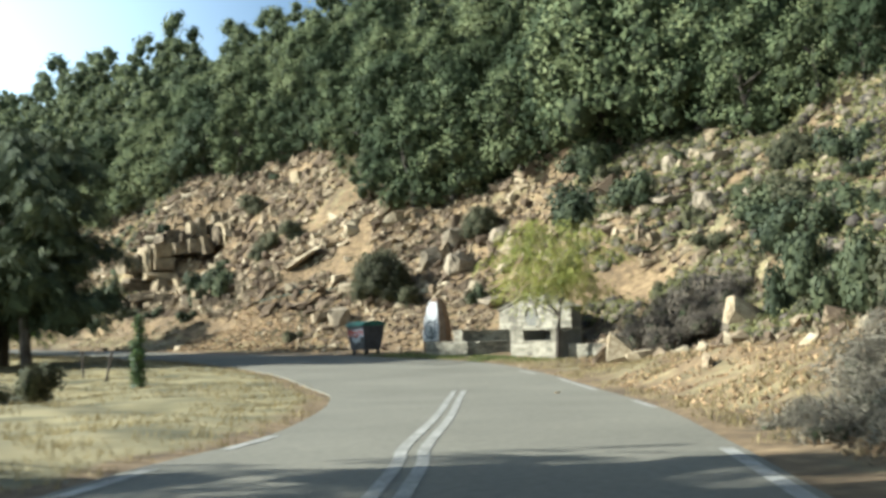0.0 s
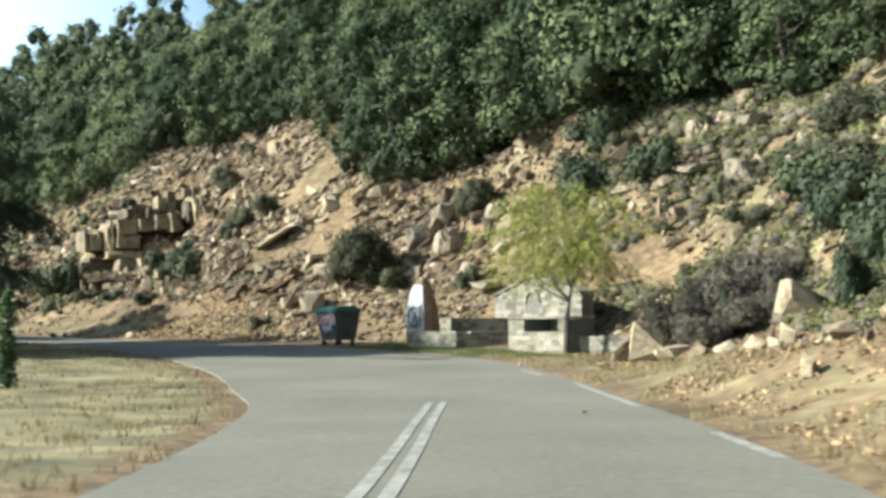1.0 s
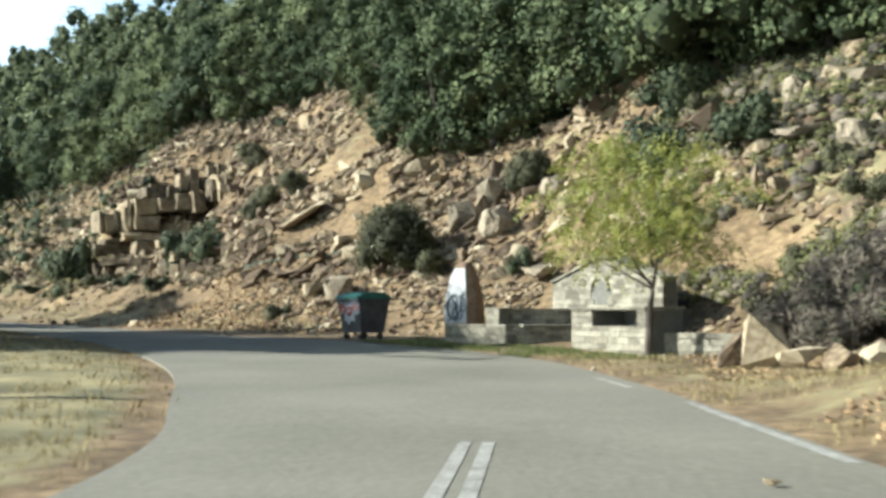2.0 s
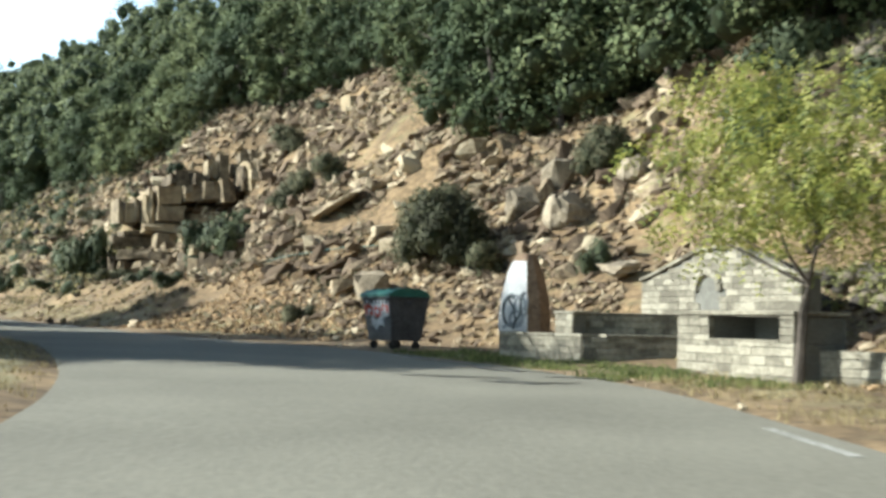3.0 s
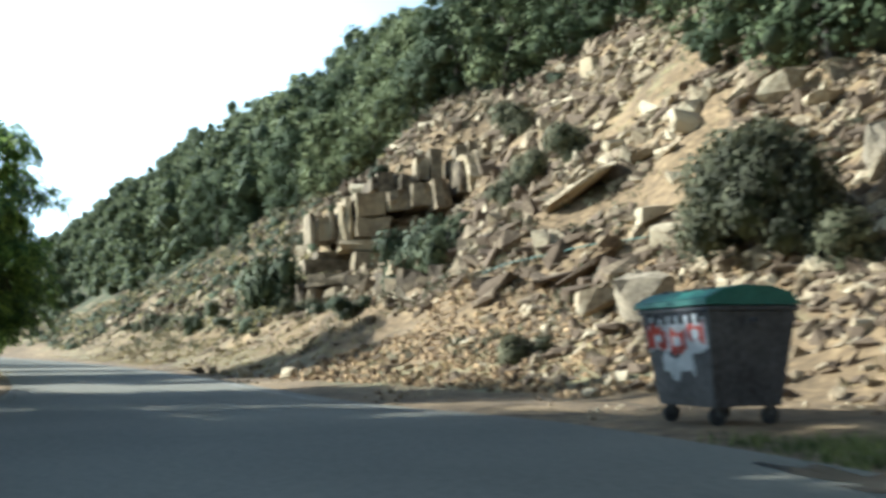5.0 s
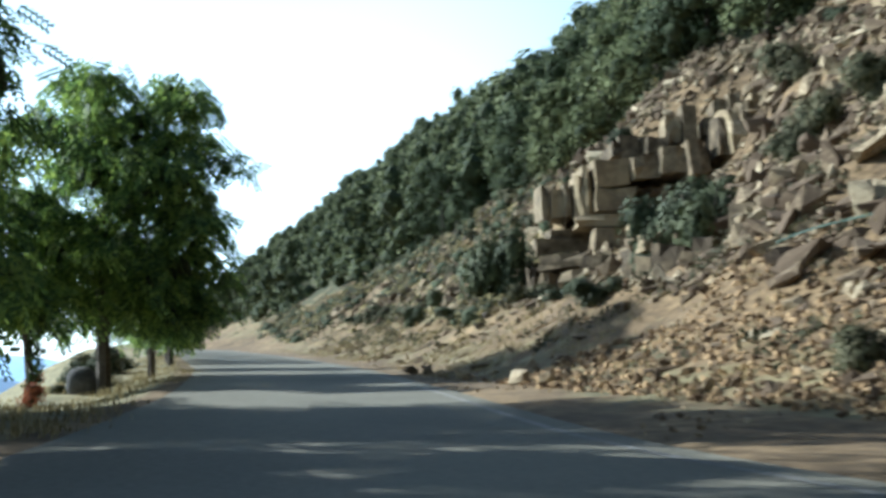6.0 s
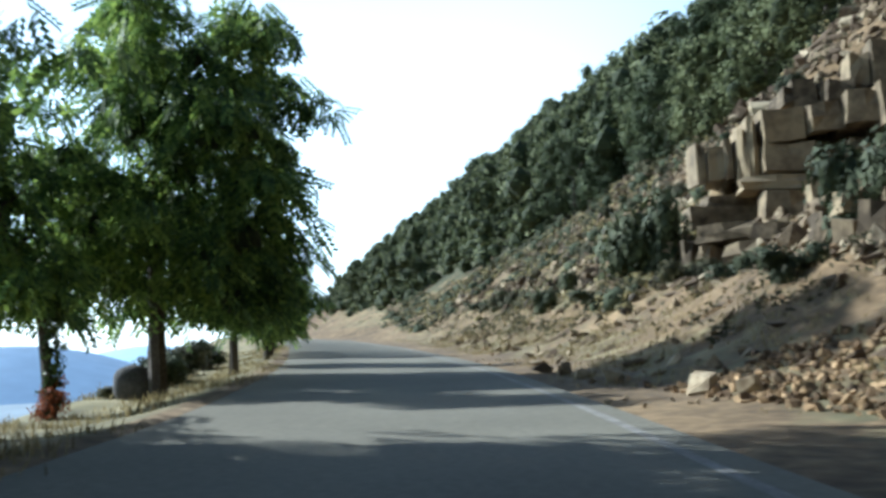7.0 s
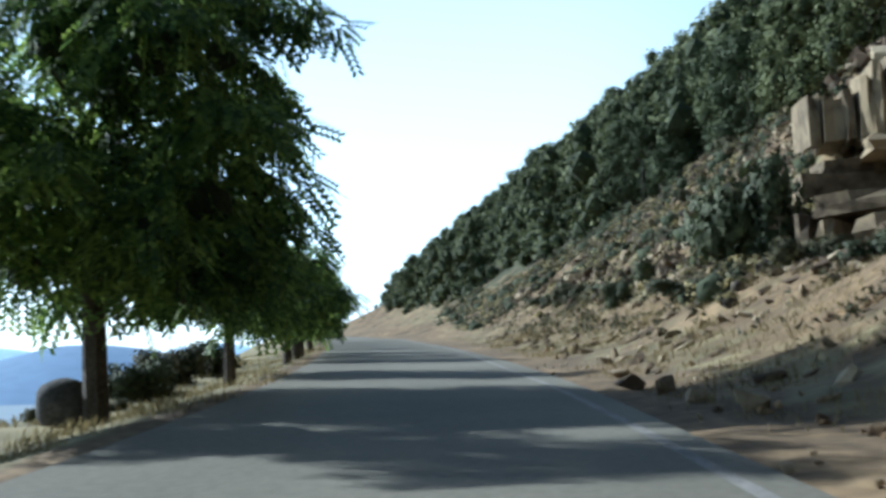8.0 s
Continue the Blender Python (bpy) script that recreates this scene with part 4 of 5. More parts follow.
def unit(a, b):
    v = Vector((b[0] - a[0], b[1] - a[1]))
    return (v.x / v.length, v.y / v.length), v.length


# low L-shaped seat wall with a raised back
PA, PB, PC = (-3.2, 40.65), (-1.4, 39.4), (0.75, 40.42)
seat_wall = holder("seat_wall", pose(-1.4, 39.4, 0.1), "low grey rubble-stone wall with a raised pillar beside the fountain", "stone wall")
ua, la = unit(PA, PB)
ub, lb = unit(PB, PC)
slab(seat_wall, "core", PA, ua, 0.03, la - 0.03, 0.004, 0.5, -0.2, 0.72)
facing(seat_wall, PA, ua, la, 0.0, 0.72)
facing(seat_wall, PB, ub, lb, 0.0, 0.72)
slab(seat_wall, "core", PB, ub, 0.03, lb, 0.004, 0.45, -0.2, 0.72)
for u0, u1 in ((-0.02, 0.7), (0.71, 1.5), (1.51, la + 0.03)):
    slab(seat_wall, "coping", PA, ua, u0, u1, -0.05, 0.5, 0.725, 0.785, STONE)
slab(seat_wall, "coping", PB, ub, 0.48, lb, -0.05, 0.45, 0.725, 0.785, STONE)
slab(seat_wall, "pillar_core", PA, ua, la - 0.78, la - 0.34, 0.16, 0.56, 0.78, 1.17)
p_at = (PA[0] + ua[0] * (la - 0.8) - ua[1] * 0.14, PA[1] + ua[1] * (la - 0.8) + ua[0] * 0.14)
facing(seat_wall, p_at, ua, 0.46, 0.785, 1.18, stone=0.24, course=0.13)
slab(seat_wall, "coping", PA, ua, la - 0.83, la - 0.30, 0.10, 0.62, 1.18, 1.24, STONE)
b_at = (PB[0] - 0.22, PB[1] + 0.62)
slab(seat_wall, "back_core", b_at, ub, 0.03, lb + 0.3, 0.004, 0.36, 0.5, 1.16)
facing(seat_wall, b_at, ub, lb + 0.3, 0.785, 1.16)
slab(seat_wall, "coping", b_at, ub, 0.0, lb + 0.32, -0.03, 0.38, 1.165, 1.225, STONE)

# gabled fountain wall with an arched niche
GL, GR = (-0.35, 43.4), (2.75, 39.3)
ug, lg = unit(GL, GR)
fountain = holder("fountain_wall", pose(1.2, 41.3, 0.3), "gabled grey stone fountain wall with an arched niche", "fountain")


def gable_top(u):
    side = min(u, lg - u)
    return 2.0 + 0.62 * min(1.0, max(0.0, side - 0.1) / (lg / 2 - 0.45))


NICHE = (lg * 0.46, 1.32, 0.34, 0.42)


def in_niche(u, z, w):
    dx = abs(u - NICHE[0])
    top = NICHE[1] + NICHE[3] + math.sqrt(max(0.0, NICHE[2] ** 2 - min(dx, NICHE[2]) ** 2))
    return dx < NICHE[2] + w * 0.35 and NICHE[1] < z < top + 0.02


facing(fountain, GL, ug, lg, -0.1, 2.65, gable_top, in_niche)
bm = bmesh.new()
outline = [(0.03, -0.3), (lg - 0.03, -0.3)] + [(u, gable_top(u) - 0.03) for u in np.linspace(lg - 0.03, 0.03, 15)]
front = [bm.verts.new((u, 0.004, z)) for u, z in outline]
back = [bm.verts.new((u, 0.5, z)) for u, z in outline]
bm.faces.new(front)
bm.faces.new(back[::-1])
for k in range(len(outline)):
    q = (k + 1) % len(outline)
    bm.faces.new((front[q], front[k], back[k], back[q]))
bmesh.ops.recalc_face_normals(bm, faces=bm.faces)
gm = Matrix.Translation((GL[0], GL[1], 0)) @ Matrix.Rotation(math.atan2(ug[1], ug[0]), 4, "Z")
core = part("core", bm, MORTAR, fountain)
core.matrix_basis = fountain.matrix_basis.inverted() @ gm
# arch stones round the niche, its plastered back and its sill
for k in range(9):
    a = math.pi * (k + 0.5) / 9
    u, z = NICHE[0] + math.cos(a) * (NICHE[2] + 0.07), NICHE[1] + NICHE[3] + math.sin(a) * (NICHE[2] + 0.07)
    m = gm @ Matrix.Translation((u, 0.0, z)) @ Matrix.Rotation(math.pi / 2 - a, 4, "Y") @ Matrix.Diagonal((0.135, 0.16, 0.15, 1))
    piece("arch_stone", DRESSED[k % 8], fountain, fountain.matrix_basis.inverted() @ m)
slab(fountain, "sill", GL, ug, NICHE[0] - 0.5, NICHE[0] + 0.5, -0.10, 0.0, NICHE[1] - 0.08, NICHE[1] - 0.01, STONE)
PLASTER = material("plaster", (0.163, 0.152, 0.126), (0.244, 0.229, 0.196), 2.0, 0.9, 0.2, 8)
slab(fountain, "niche_panel", GL, ug, NICHE[0] - NICHE[2], NICHE[0] + NICHE[2], 0.05, 0.1, NICHE[1], NICHE[1] + NICHE[3] + NICHE[2] * 0.98, PLASTER, 0.004)
for k in range(2):
    n = 5
    for q in range(n):
        u0, u1 = (0, lg / 2) if k == 0 else (lg / 2, lg)
        ua0, ua1 = u0 + (u1 - u0) * q / n, u0 + (u1 - u0) * (q + 1) / n
        z0, z1 = gable_top(ua0), gable_top(ua1)
        m = gm @ Matrix.Translation(((ua0 + ua1) / 2, 0.22, (z0 + z1) / 2 + 0.03)) @ Matrix.Rotation(-math.atan2(z1 - z0, ua1 - ua0), 4, "Y") @ Matrix.Diagonal((math.hypot(ua1 - ua0, z1 - z0) - 0.012, 0.62, 0.065, 1))
        piece("coping", DRESSED[(k + q) % 8], fountain, fountain.matrix_basis.inverted() @ m)

# stone counter with an open slot under its top
CL, CR = (0.46, 37.25), (2.2, 35.0)
uc, lc = unit(CL, CR)
counter = holder("stone_counter", pose(1.3, 36.2, 0.0), "grey stone counter with a dark open slot under its top slab", "stone counter")
slab(counter, "core", CL, uc, 0.03, lc - 0.03, 0.004, 1.1, -0.2, 0.72)
facing(counter, CL, uc, lc, -0.05, 0.74)
slab(counter, "shelf", CL, uc, 0.6, lc - 0.32, -0.02, 1.1, 0.725, 0.78, STONE)
for u0, u1 in ((0.0, 0.84), (lc - 0.30, lc)):
    slab(counter, "pillar_core", CL, uc, u0 + 0.03, u1 - 0.03, 0.03, 1.1, 0.72, 1.16)
    facing(counter, (CL[0] + uc[0] * u0, CL[1] + uc[1] * u0), uc, u1 - u0, 0.74, 1.17)
slab(counter, "back_panel", CL, uc, 0.8, lc - 0.3, 1.0, 1.1, 0.75, 1.16, MORTAR)
slab(counter, "top_slab", CL, uc, -0.04, lc + 0.04, -0.06, 1.14, 1.17, 1.235, STONE)
us = (uc[1], -uc[0])
facing(counter, (CL[0] - uc[1] * 1.1, CL[1] + uc[0] * 1.1), us, 1.1, -0.05, 1.16)

# low retaining wall to the side of the counter, in shade
side_wall = holder("retaining_wall", pose(4.2, 34.6, 0.1), "low dark stone retaining wall beside the counter", "stone wall")
ur, lr = unit((2.6, 35.4), (4.6, 34.3))
slab(side_wall, "core", (2.6, 35.4), ur, 0.03, lr, 0.004, 0.4, -0.2, 0.62)
facing(side_wall, (2.6, 35.4), ur, lr, -0.05, 0.66)

# painted standing stone
WHITE = material("white_paint", (0.58, 0.58, 0.56), (0.84, 0.84, 0.82), 2.5, 0.7, 0.2, 7)
BROWNSTONE = material("brown_stone", (0.111, 0.074, 0.048), (0.281, 0.192, 0.118), 1.6, 0.9, 0.5, 8, third=(0.192, 0.130, 0.078))
SPRAY = material("spray_paint", (0.04, 0.05, 0.05), (0.16, 0.18, 0.18), 4.0, 0.7, 0.0, 6)
SILVER = material("silver_paint", (0.222, 0.237, 0.244), (0.385, 0.407, 0.414), 4.0, 0.5, 0.0, 6)
stele = holder("painted_stele", pose(-3.3, 45.3, height(-3.3, 45.3) - 0.1, 0, 0, -20) @ Matrix.Diagonal((0.9, 0.9, 1.0, 1)), "tall tapering stone painted white and sprayed with graffiti", "standing stone")


def loft(levels):
    """Rings of corners (z, [(x, y), ...]) joined into one solid."""
    bm = bmesh.new()
    rings = [[bm.verts.new((x, y, z)) for x, y in pts] for z, pts in levels]
    for a, b in zip(rings, rings[1:]):
        for i in range(len(a)):
            bm.faces.new((a[i], a[(i + 1) % len(a)], b[(i + 1) % len(b)], b[i]))
    bm.faces.new(rings[-1])
    bm.faces.new(rings[0][::-1])
    return bm


def ring(w, d, cx=0.0, cy=0.0):
    return [(cx - w / 2, cy - d / 2), (cx + w * 0.28, cy - d / 2), (cx + w / 2, cy - d * 0.2), (cx + w / 2, cy + d / 2), (cx - w / 2, cy + d / 2)]


bm = loft([(0, ring(1.16, 0.86)), (0.9, ring(1.18, 0.9)), (1.4, ring(1.08, 0.86)), (2.05, ring(0.78, 0.7, -0.02, 0.03)), (2.35, ring(0.52, 0.52, 0.0, 0.05)), (2.5, ring(0.36, 0.4, 0.0, 0.06))])
bmesh.ops.bevel(bm, geom=list(bm.edges), offset=0.025, segments=1, affect="EDGES")
part("stone_body", bm, BROWNSTONE, stele)
bm = bmesh.new()
ws = [(0.55, 1.17, -0.445), (0.9, 1.18, -0.455), (1.4, 1.08, -0.435), (2.05, 0.78, -0.325), (2.3, 0.56, -0.23)]
va = [bm.verts.new((-w / 2 + 0.02, y - 0.008, z)) for z, w, y in ws]
vb = [bm.verts.new((w * 0.27, y - 0.008, z)) for z, w, y in ws]
for k in range(4):
    bm.faces.new((va[k], vb[k], vb[k + 1], va[k + 1]))
bmesh.ops.solidify(bm, geom=bm.faces[:], thickness=0.006)
part("paint_coat", bm, WHITE, stele, "white painted face")


def stroke(points, w, z_off=0.0):
    """A flat sprayed stroke on the stele's face, along points (x, z)."""
    bm = bmesh.new()
    prev = None
    for k, (x, z) in enumerate(points):
        nx, nz = points[min(k + 1, len(points) - 1)]
        px, pz = points[max(k - 1, 0)]
        t = Vector((nx - px, nz - pz)).normalized()
        y = np.interp(z, [r[0] for r in ws], [r[2] for r in ws]) - 0.02 - z_off
        a, b = bm.verts.new((x - t.y * w / 2, y, z + t.x * w / 2)), bm.verts.new((x + t.y * w / 2, y, z - t.x * w / 2))
        if prev:
            bm.faces.new((prev[0], prev[1], b, a))
        prev = (a, b)
    bmesh.ops.solidify(bm, geom=bm.faces[:], thickness=0.004)
    return bm


def arc(cx, cz, rx, rz, a0, a1, n=12):
    return [(cx + rx * math.cos(radians(a0 + (a1 - a0) * k / n)), cz + rz * math.sin(radians(a0 + (a1 - a0) * k / n))) for k in range(n + 1)]


part("sprayed_mark", stroke(arc(-0.2, 1.05, 0.24, 0.36, 60, 330), 0.09), SPRAY, stele, "dark sprayed loop")
part("sprayed_mark", stroke(arc(0.08, 1.2, 0.16, 0.2, -40, 250), 0.07, 0.004), SILVER, stele, "silver sprayed loop")
part("sprayed_mark", stroke([(-0.45, 0.62), (-0.2, 0.75), (0.05, 0.72), (0.28, 1.0), (0.3, 1.35)], 0.08, 0.002), SILVER, stele, "silver sprayed stroke")
part("sprayed_mark", stroke(arc(-0.02, 0.86, 0.2, 0.2, 120, 420), 0.08, 0.006), SILVER, stele, "silver sprayed loop")
part("sprayed_mark", stroke([(0.22, 1.52), (0.1, 1.3), (0.12, 1.0), (-0.08, 0.74), (-0.12, 0.6)], 0.07, 0.008), SPRAY, stele, "dark sprayed stroke")
part("sprayed_mark", stroke([(-0.42, 1.3), (-0.2, 1.48), (0.04, 1.4), (0.2, 1.5)], 0.06, 0.004), SILVER, stele, "silver sprayed stroke")
part("sprayed_mark", stroke([(-0.3, 1.38), (-0.12, 1.15), (-0.05, 0.85)], 0.06, 0.006), SPRAY, stele, "dark sprayed stroke")

# ---------------------------------------------------------------- refuse container
ZINC = material("zinc", (0.033, 0.033, 0.037), (0.096, 0.096, 0.100), 2.0, 0.55, 0.1, 8, metal=0.35)
GREENLID = material("green_plastic", (0.011, 0.067, 0.048), (0.026, 0.118, 0.085), 2.5, 0.5, 0.1, 9)
RUBBER = material("rubber", (0.015, 0.015, 0.015), (0.04, 0.04, 0.04), 5, 0.85, 0.2, 6)
REDSPRAY = material("red_spray", (0.42, 0.05, 0.03), (0.62, 0.11, 0.07), 5.0, 0.7, 0.0, 6)
PALE = material("pale_wash", (0.42, 0.44, 0.45), (0.80, 0.81, 0.80), 5.0, 0.7, 0.0, 5)
BX, BY = -6.35, 44.12
bin_z = height(BX, BY)
bin_thing = holder("refuse_container", pose(BX, BY, bin_z, 0, 0, -47), "grey wheeled refuse container with green lid and red graffiti", "refuse bin")
W, D = 1.42, 1.08
part("body", loft([(0.20, [(-W * 0.40, -D * 0.38), (W * 0.40, -D * 0.38), (W * 0.40, D * 0.38), (-W * 0.40, D * 0.38)]), (1.22, [(-W / 2, -D / 2), (W / 2, -D / 2), (W / 2, D / 2), (-W / 2, D / 2)])]), ZINC, bin_thing)
part("rim", box(bmesh.new(), -W / 2 - 0.03, W / 2 + 0.03, -D / 2 - 0.03, D / 2 + 0.03, 1.20, 1.26, 0.015), ZINC, bin_thing)
bm = bmesh.new()
prof = [(-D / 2 - 0.06, 1.265), (-D / 2 - 0.05, 1.33), (-D * 0.36, 1.43), (-D * 0.12, 1.475), (D * 0.2, 1.465), (D * 0.42, 1.40), (D / 2 + 0.03, 1.265)]
ends = [[bm.verts.new((s * (W / 2 + 0.05), y, z)) for y, z in prof] for s in (-1, 1)]
for k in range(len(prof)):
    q = (k + 1) % len(prof)
    bm.faces.new((ends[0][k], ends[0][q], ends[1][q], ends[1][k]))
bm.faces.new(ends[0])
bm.faces.new(ends[1][::-1])
bmesh.ops.recalc_face_normals(bm, faces=bm.faces)
lid = part("lid", bm, GREENLID, bin_thing, "domed green plastic lid")
for x in (-0.42, 0.0, 0.42):
    part("lid_grip", box(bmesh.new(), x - 0.09, x + 0.09, -D * 0.34, -D * 0.30, 1.425, 1.46, 0.01), RUBBER, lid)
for sx in (-1, 1):
    part("lifting_pin", tube(bmesh.new(), [(sx * (W / 2), 0, 1.1), (sx * (W / 2 + 0.1), 0, 1.1)], [0.03, 0.03], 8), ZINC, bin_thing)
    for sy in (-1, 1):
        x, y = sx * W * 0.33, sy * D * 0.30
        wheel = part("wheel", tube(bmesh.new(), [(x - 0.03, y, 0.1), (x + 0.03, y, 0.1)], [0.1, 0.1], 12), RUBBER, bin_thing)
        part("wheel_fork", box(bmesh.new(), x - 0.045, x + 0.045, y - 0.03, y + 0.03, 0.1, 0.22, 0.005), ZINC, wheel)
for k in range(7):
    x = -0.54 + k * 0.18
    part("rib", box(bmesh.new(), x - 0.02, x + 0.02, -D / 2 - 0.035, -D / 2 + 0.03, 1.08, 1.2, 0.008), ZINC, bin_thing)


def on_front(x0, x1, z0, z1, out, bend=0.0):
    """A patch on the sloping front, between two heights."""
    def y(z):
        return -np.interp(z, [0.20, 1.22], [D * 0.38, D / 2]) - out
    bm = bmesh.new()
    rows = []
    for k in range(8):
        x = x0 + (x1 - x0) * k / 7
        lo, hi = z0 + bend * rng.uniform(-1, 1), z1 + bend * rng.uniform(-1, 1)
        rows.append((bm.verts.new((x, y(lo), lo)), bm.verts.new((x, y(hi), hi))))
    for p, q in zip(rows, rows[1:]):
        bm.faces.new((p[0], q[0], q[1], p[1]))
    bmesh.ops.solidify(bm, geom=bm.faces[:], thickness=0.003)
    return bm


part("pale_wash", on_front(-0.62, 0.62, 0.80, 1.18, 0.006, 0.05), PALE, bin_thing, "patchy whitewashed band")
part("pale_wash", on_front(-0.34, 0.30, 0.52, 0.78, 0.006, 0.08), PALE, bin_thing, "patchy whitewashed band")
for x0, x1, z0, z1 in ((-0.6, -0.2, 0.84, 1.06), (-0.12, 0.2, 0.78, 1.02), (0.26, 0.58, 0.90, 1.08)):
    part("red_graffiti", on_front(x0, x1, z0, z1, 0.013, 0.06), REDSPRAY, bin_thing, "red sprayed blot")
for x, z in ((-0.36, 0.93), (0.03, 0.9), (0.42, 0.97)):
    part("white_graffiti", on_front(x - 0.08, x + 0.08, z - 0.05, z + 0.05, 0.02, 0.02), PALE, bin_thing, "white sprayed letter shape")


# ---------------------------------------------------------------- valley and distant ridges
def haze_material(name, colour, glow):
    """Far land with the day's haze painted into its colour, and a glow of its own added."""
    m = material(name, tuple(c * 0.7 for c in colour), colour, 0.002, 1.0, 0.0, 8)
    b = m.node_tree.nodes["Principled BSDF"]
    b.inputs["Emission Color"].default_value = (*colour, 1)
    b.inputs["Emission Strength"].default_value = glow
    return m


def ridge(name, label, far, foot, peaks, mat, seed):
    """A range of hills on a wide arc about the road; peaks are (bearing left of north, half width, height)."""
    v, f = [], []
    n = 240
    for k in range(n + 1):
        b = 15 + 125 * k / n
        top = max(h * math.exp(-(((b - c) / w) ** 2)) for c, w, h in peaks) + 7 * float(wave([k * 1.0], [seed * 3.0], 6, seed)[0])
        a = radians(b)
        for q in range(6):
            u = q / 5
            r = far + 600 * u
            z = foot + top * (1 - (1 - u) ** 1.5) + 3 * float(wave([k * 1.0], [q * 7.0], 3, seed + 2)[0])
            v.append((-16 - r * math.sin(a), 48 + r * math.cos(a), z))
    for k in range(n):
        for q in range(5):
            i = k * 6 + q
            f.append((i, i + 6, i + 7, i + 1))
    tagged(new(name, mesh_of(name, v, f, mat, True)), label, "backdrop", kind="structure")


def valley_floor():
    v, f = [], []
    n, rows = 120, 14
    for k in range(n + 1):
        a = radians(10 + 135 * k / n)
        for q in range(rows):
            r = 450 * (3300 / 450) ** (q / (rows - 1))
            v.append((-16 - r * math.sin(a), 48 + r * math.cos(a), -136 + 2 * float(wave([k * 1.0], [q * 4.0], 3, 9)[0])))
    for k in range(n):
        for q in range(rows - 1):
            i = k * rows + q
            f.append((i, i + rows, i + rows + 1, i + 1))
    # blue-grey haze is in the floor's colour, with glow added
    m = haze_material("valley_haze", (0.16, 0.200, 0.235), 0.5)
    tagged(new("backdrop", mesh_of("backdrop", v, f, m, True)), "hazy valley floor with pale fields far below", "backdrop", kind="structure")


valley_floor()
# the blue of both ranges is painted haze, brightened by emission
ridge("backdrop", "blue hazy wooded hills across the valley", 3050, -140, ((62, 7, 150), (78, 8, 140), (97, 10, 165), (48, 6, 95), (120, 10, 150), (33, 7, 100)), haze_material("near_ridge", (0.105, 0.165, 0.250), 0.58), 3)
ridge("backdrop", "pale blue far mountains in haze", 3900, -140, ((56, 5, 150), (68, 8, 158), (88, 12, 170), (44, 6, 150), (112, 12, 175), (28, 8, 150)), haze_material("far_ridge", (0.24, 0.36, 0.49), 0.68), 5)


# ---------------------------------------------------------------- slender conifers on the skyline
def conifer(x, y, tall):
    thing = holder("conifer", pose(x, y, rest(x, y, 0.1)), "slender dark conifer rising out of the oak wood", "tree", "conifers on the skyline")
    part("trunk", tube(bmesh.new(), [(0, 0, -0.2), (0, 0, tall * 0.5), (0, 0, tall * 0.98)], [0.12, 0.08, 0.02], 6), BARK, thing)
    piece("crown", crown_mesh("crown", rng, [(rng.uniform(-0.1, 0.1), rng.uniform(-0.1, 0.1), tall * (0.15 + 0.055 * k), 0.95 - 0.058 * k) for k in range(15)], 1500, 0.24, OAK, 0.7), thing)


for x, y, t in ((-68.3, 126.9, 8.6), (-90.0, 146.0, 9.0), (-96.6, 143.9, 8.5), (-63.7, 121.8, 8.0), (-60.1, 116.3, 8.0)):
    conifer(x, y, t)


# ---------------------------------------------------------------- grass and small growth
def tufts(name, label, spots, tall, blades, mat, wide=0.5):
    """Many tufts of thin blades in one mesh."""
    n = len(spots)
    base = np.repeat(np.asarray(spots)[:, :3], blades, 0)
    m = n * blades
    a = rng.uniform(0, 2 * math.pi, m)
    lean = rng.uniform(0.1, 0.75, m)
    h = tall * rng.uniform(0.45, 1.3, m) * np.repeat(rng.uniform(0.6, 1.4, n), blades)
    off = rng.normal(0, 0.10 * wide / 0.5, (m, 2))
    root = base + np.column_stack([off, np.full(m, -0.03)])
    tip = root + np.column_stack([np.cos(a) * lean * h, np.sin(a) * lean * h, h])
    w = 0.012 + 0.05 * h[:, None]
    side = np.column_stack([-np.sin(a), np.cos(a), np.zeros(m)]) * w * 0.5
    v = np.stack([root - side, root + side, (root + tip) / 2 + side * 0.8 + np.array([0, 0, 0.1]) * h[:, None], tip, (root + tip) / 2 - side * 0.8 + np.array([0, 0, 0.1]) * h[:, None]], 1).reshape(-1, 3)
    f = [[5 * k, 5 * k + 1, 5 * k + 2, 5 * k + 3, 5 * k + 4] for k in range(m)]
    return tagged(new(name, mesh_of(name, v.tolist(), f, mat)), label, "grass", kind="stuff")


def strewn(count, x0, x1, y0, y1, keep):
    x, y = rng.uniform(x0, x1, count), rng.uniform(y0, y1, count)
    z, d, l = ground_at(x, y)
    r, _ = beside(x, y, right_line)
    ok = keep(x, y, d, l, r)
    return np.column_stack([x, y, z])[ok]


lawn = strewn(9000, -26, 1, 0, 46, lambda x, y, d, l, r: (l > 0.15) & (l < 13) & (wave(x, y, 2.5, 31) > -0.35))
tufts("dry_grass", "short straw-coloured dry grass beside the road", lawn, 0.10, 7, STRAW)
verge = strewn(12000, -70, -18, 42, 96, lambda x, y, d, l, r: (l > 0.2) & (l < 4.5) & (wave(x, y, 2.0, 32) > -0.3))
tufts("dry_grass", "tall dry grass on the verge under the trees", verge, 0.13, 15, STRAW, 1.1)
bank = strewn(5200, 0, 9, 4, 42, lambda x, y, d, l, r: (r > 0.25) & (d < 1.8) & (wave(x, y, 1.8, 33) > -0.25))
tufts("dry_grass", "sparse dry grass on the dirt bank", bank, 0.10, 8, STRAW)
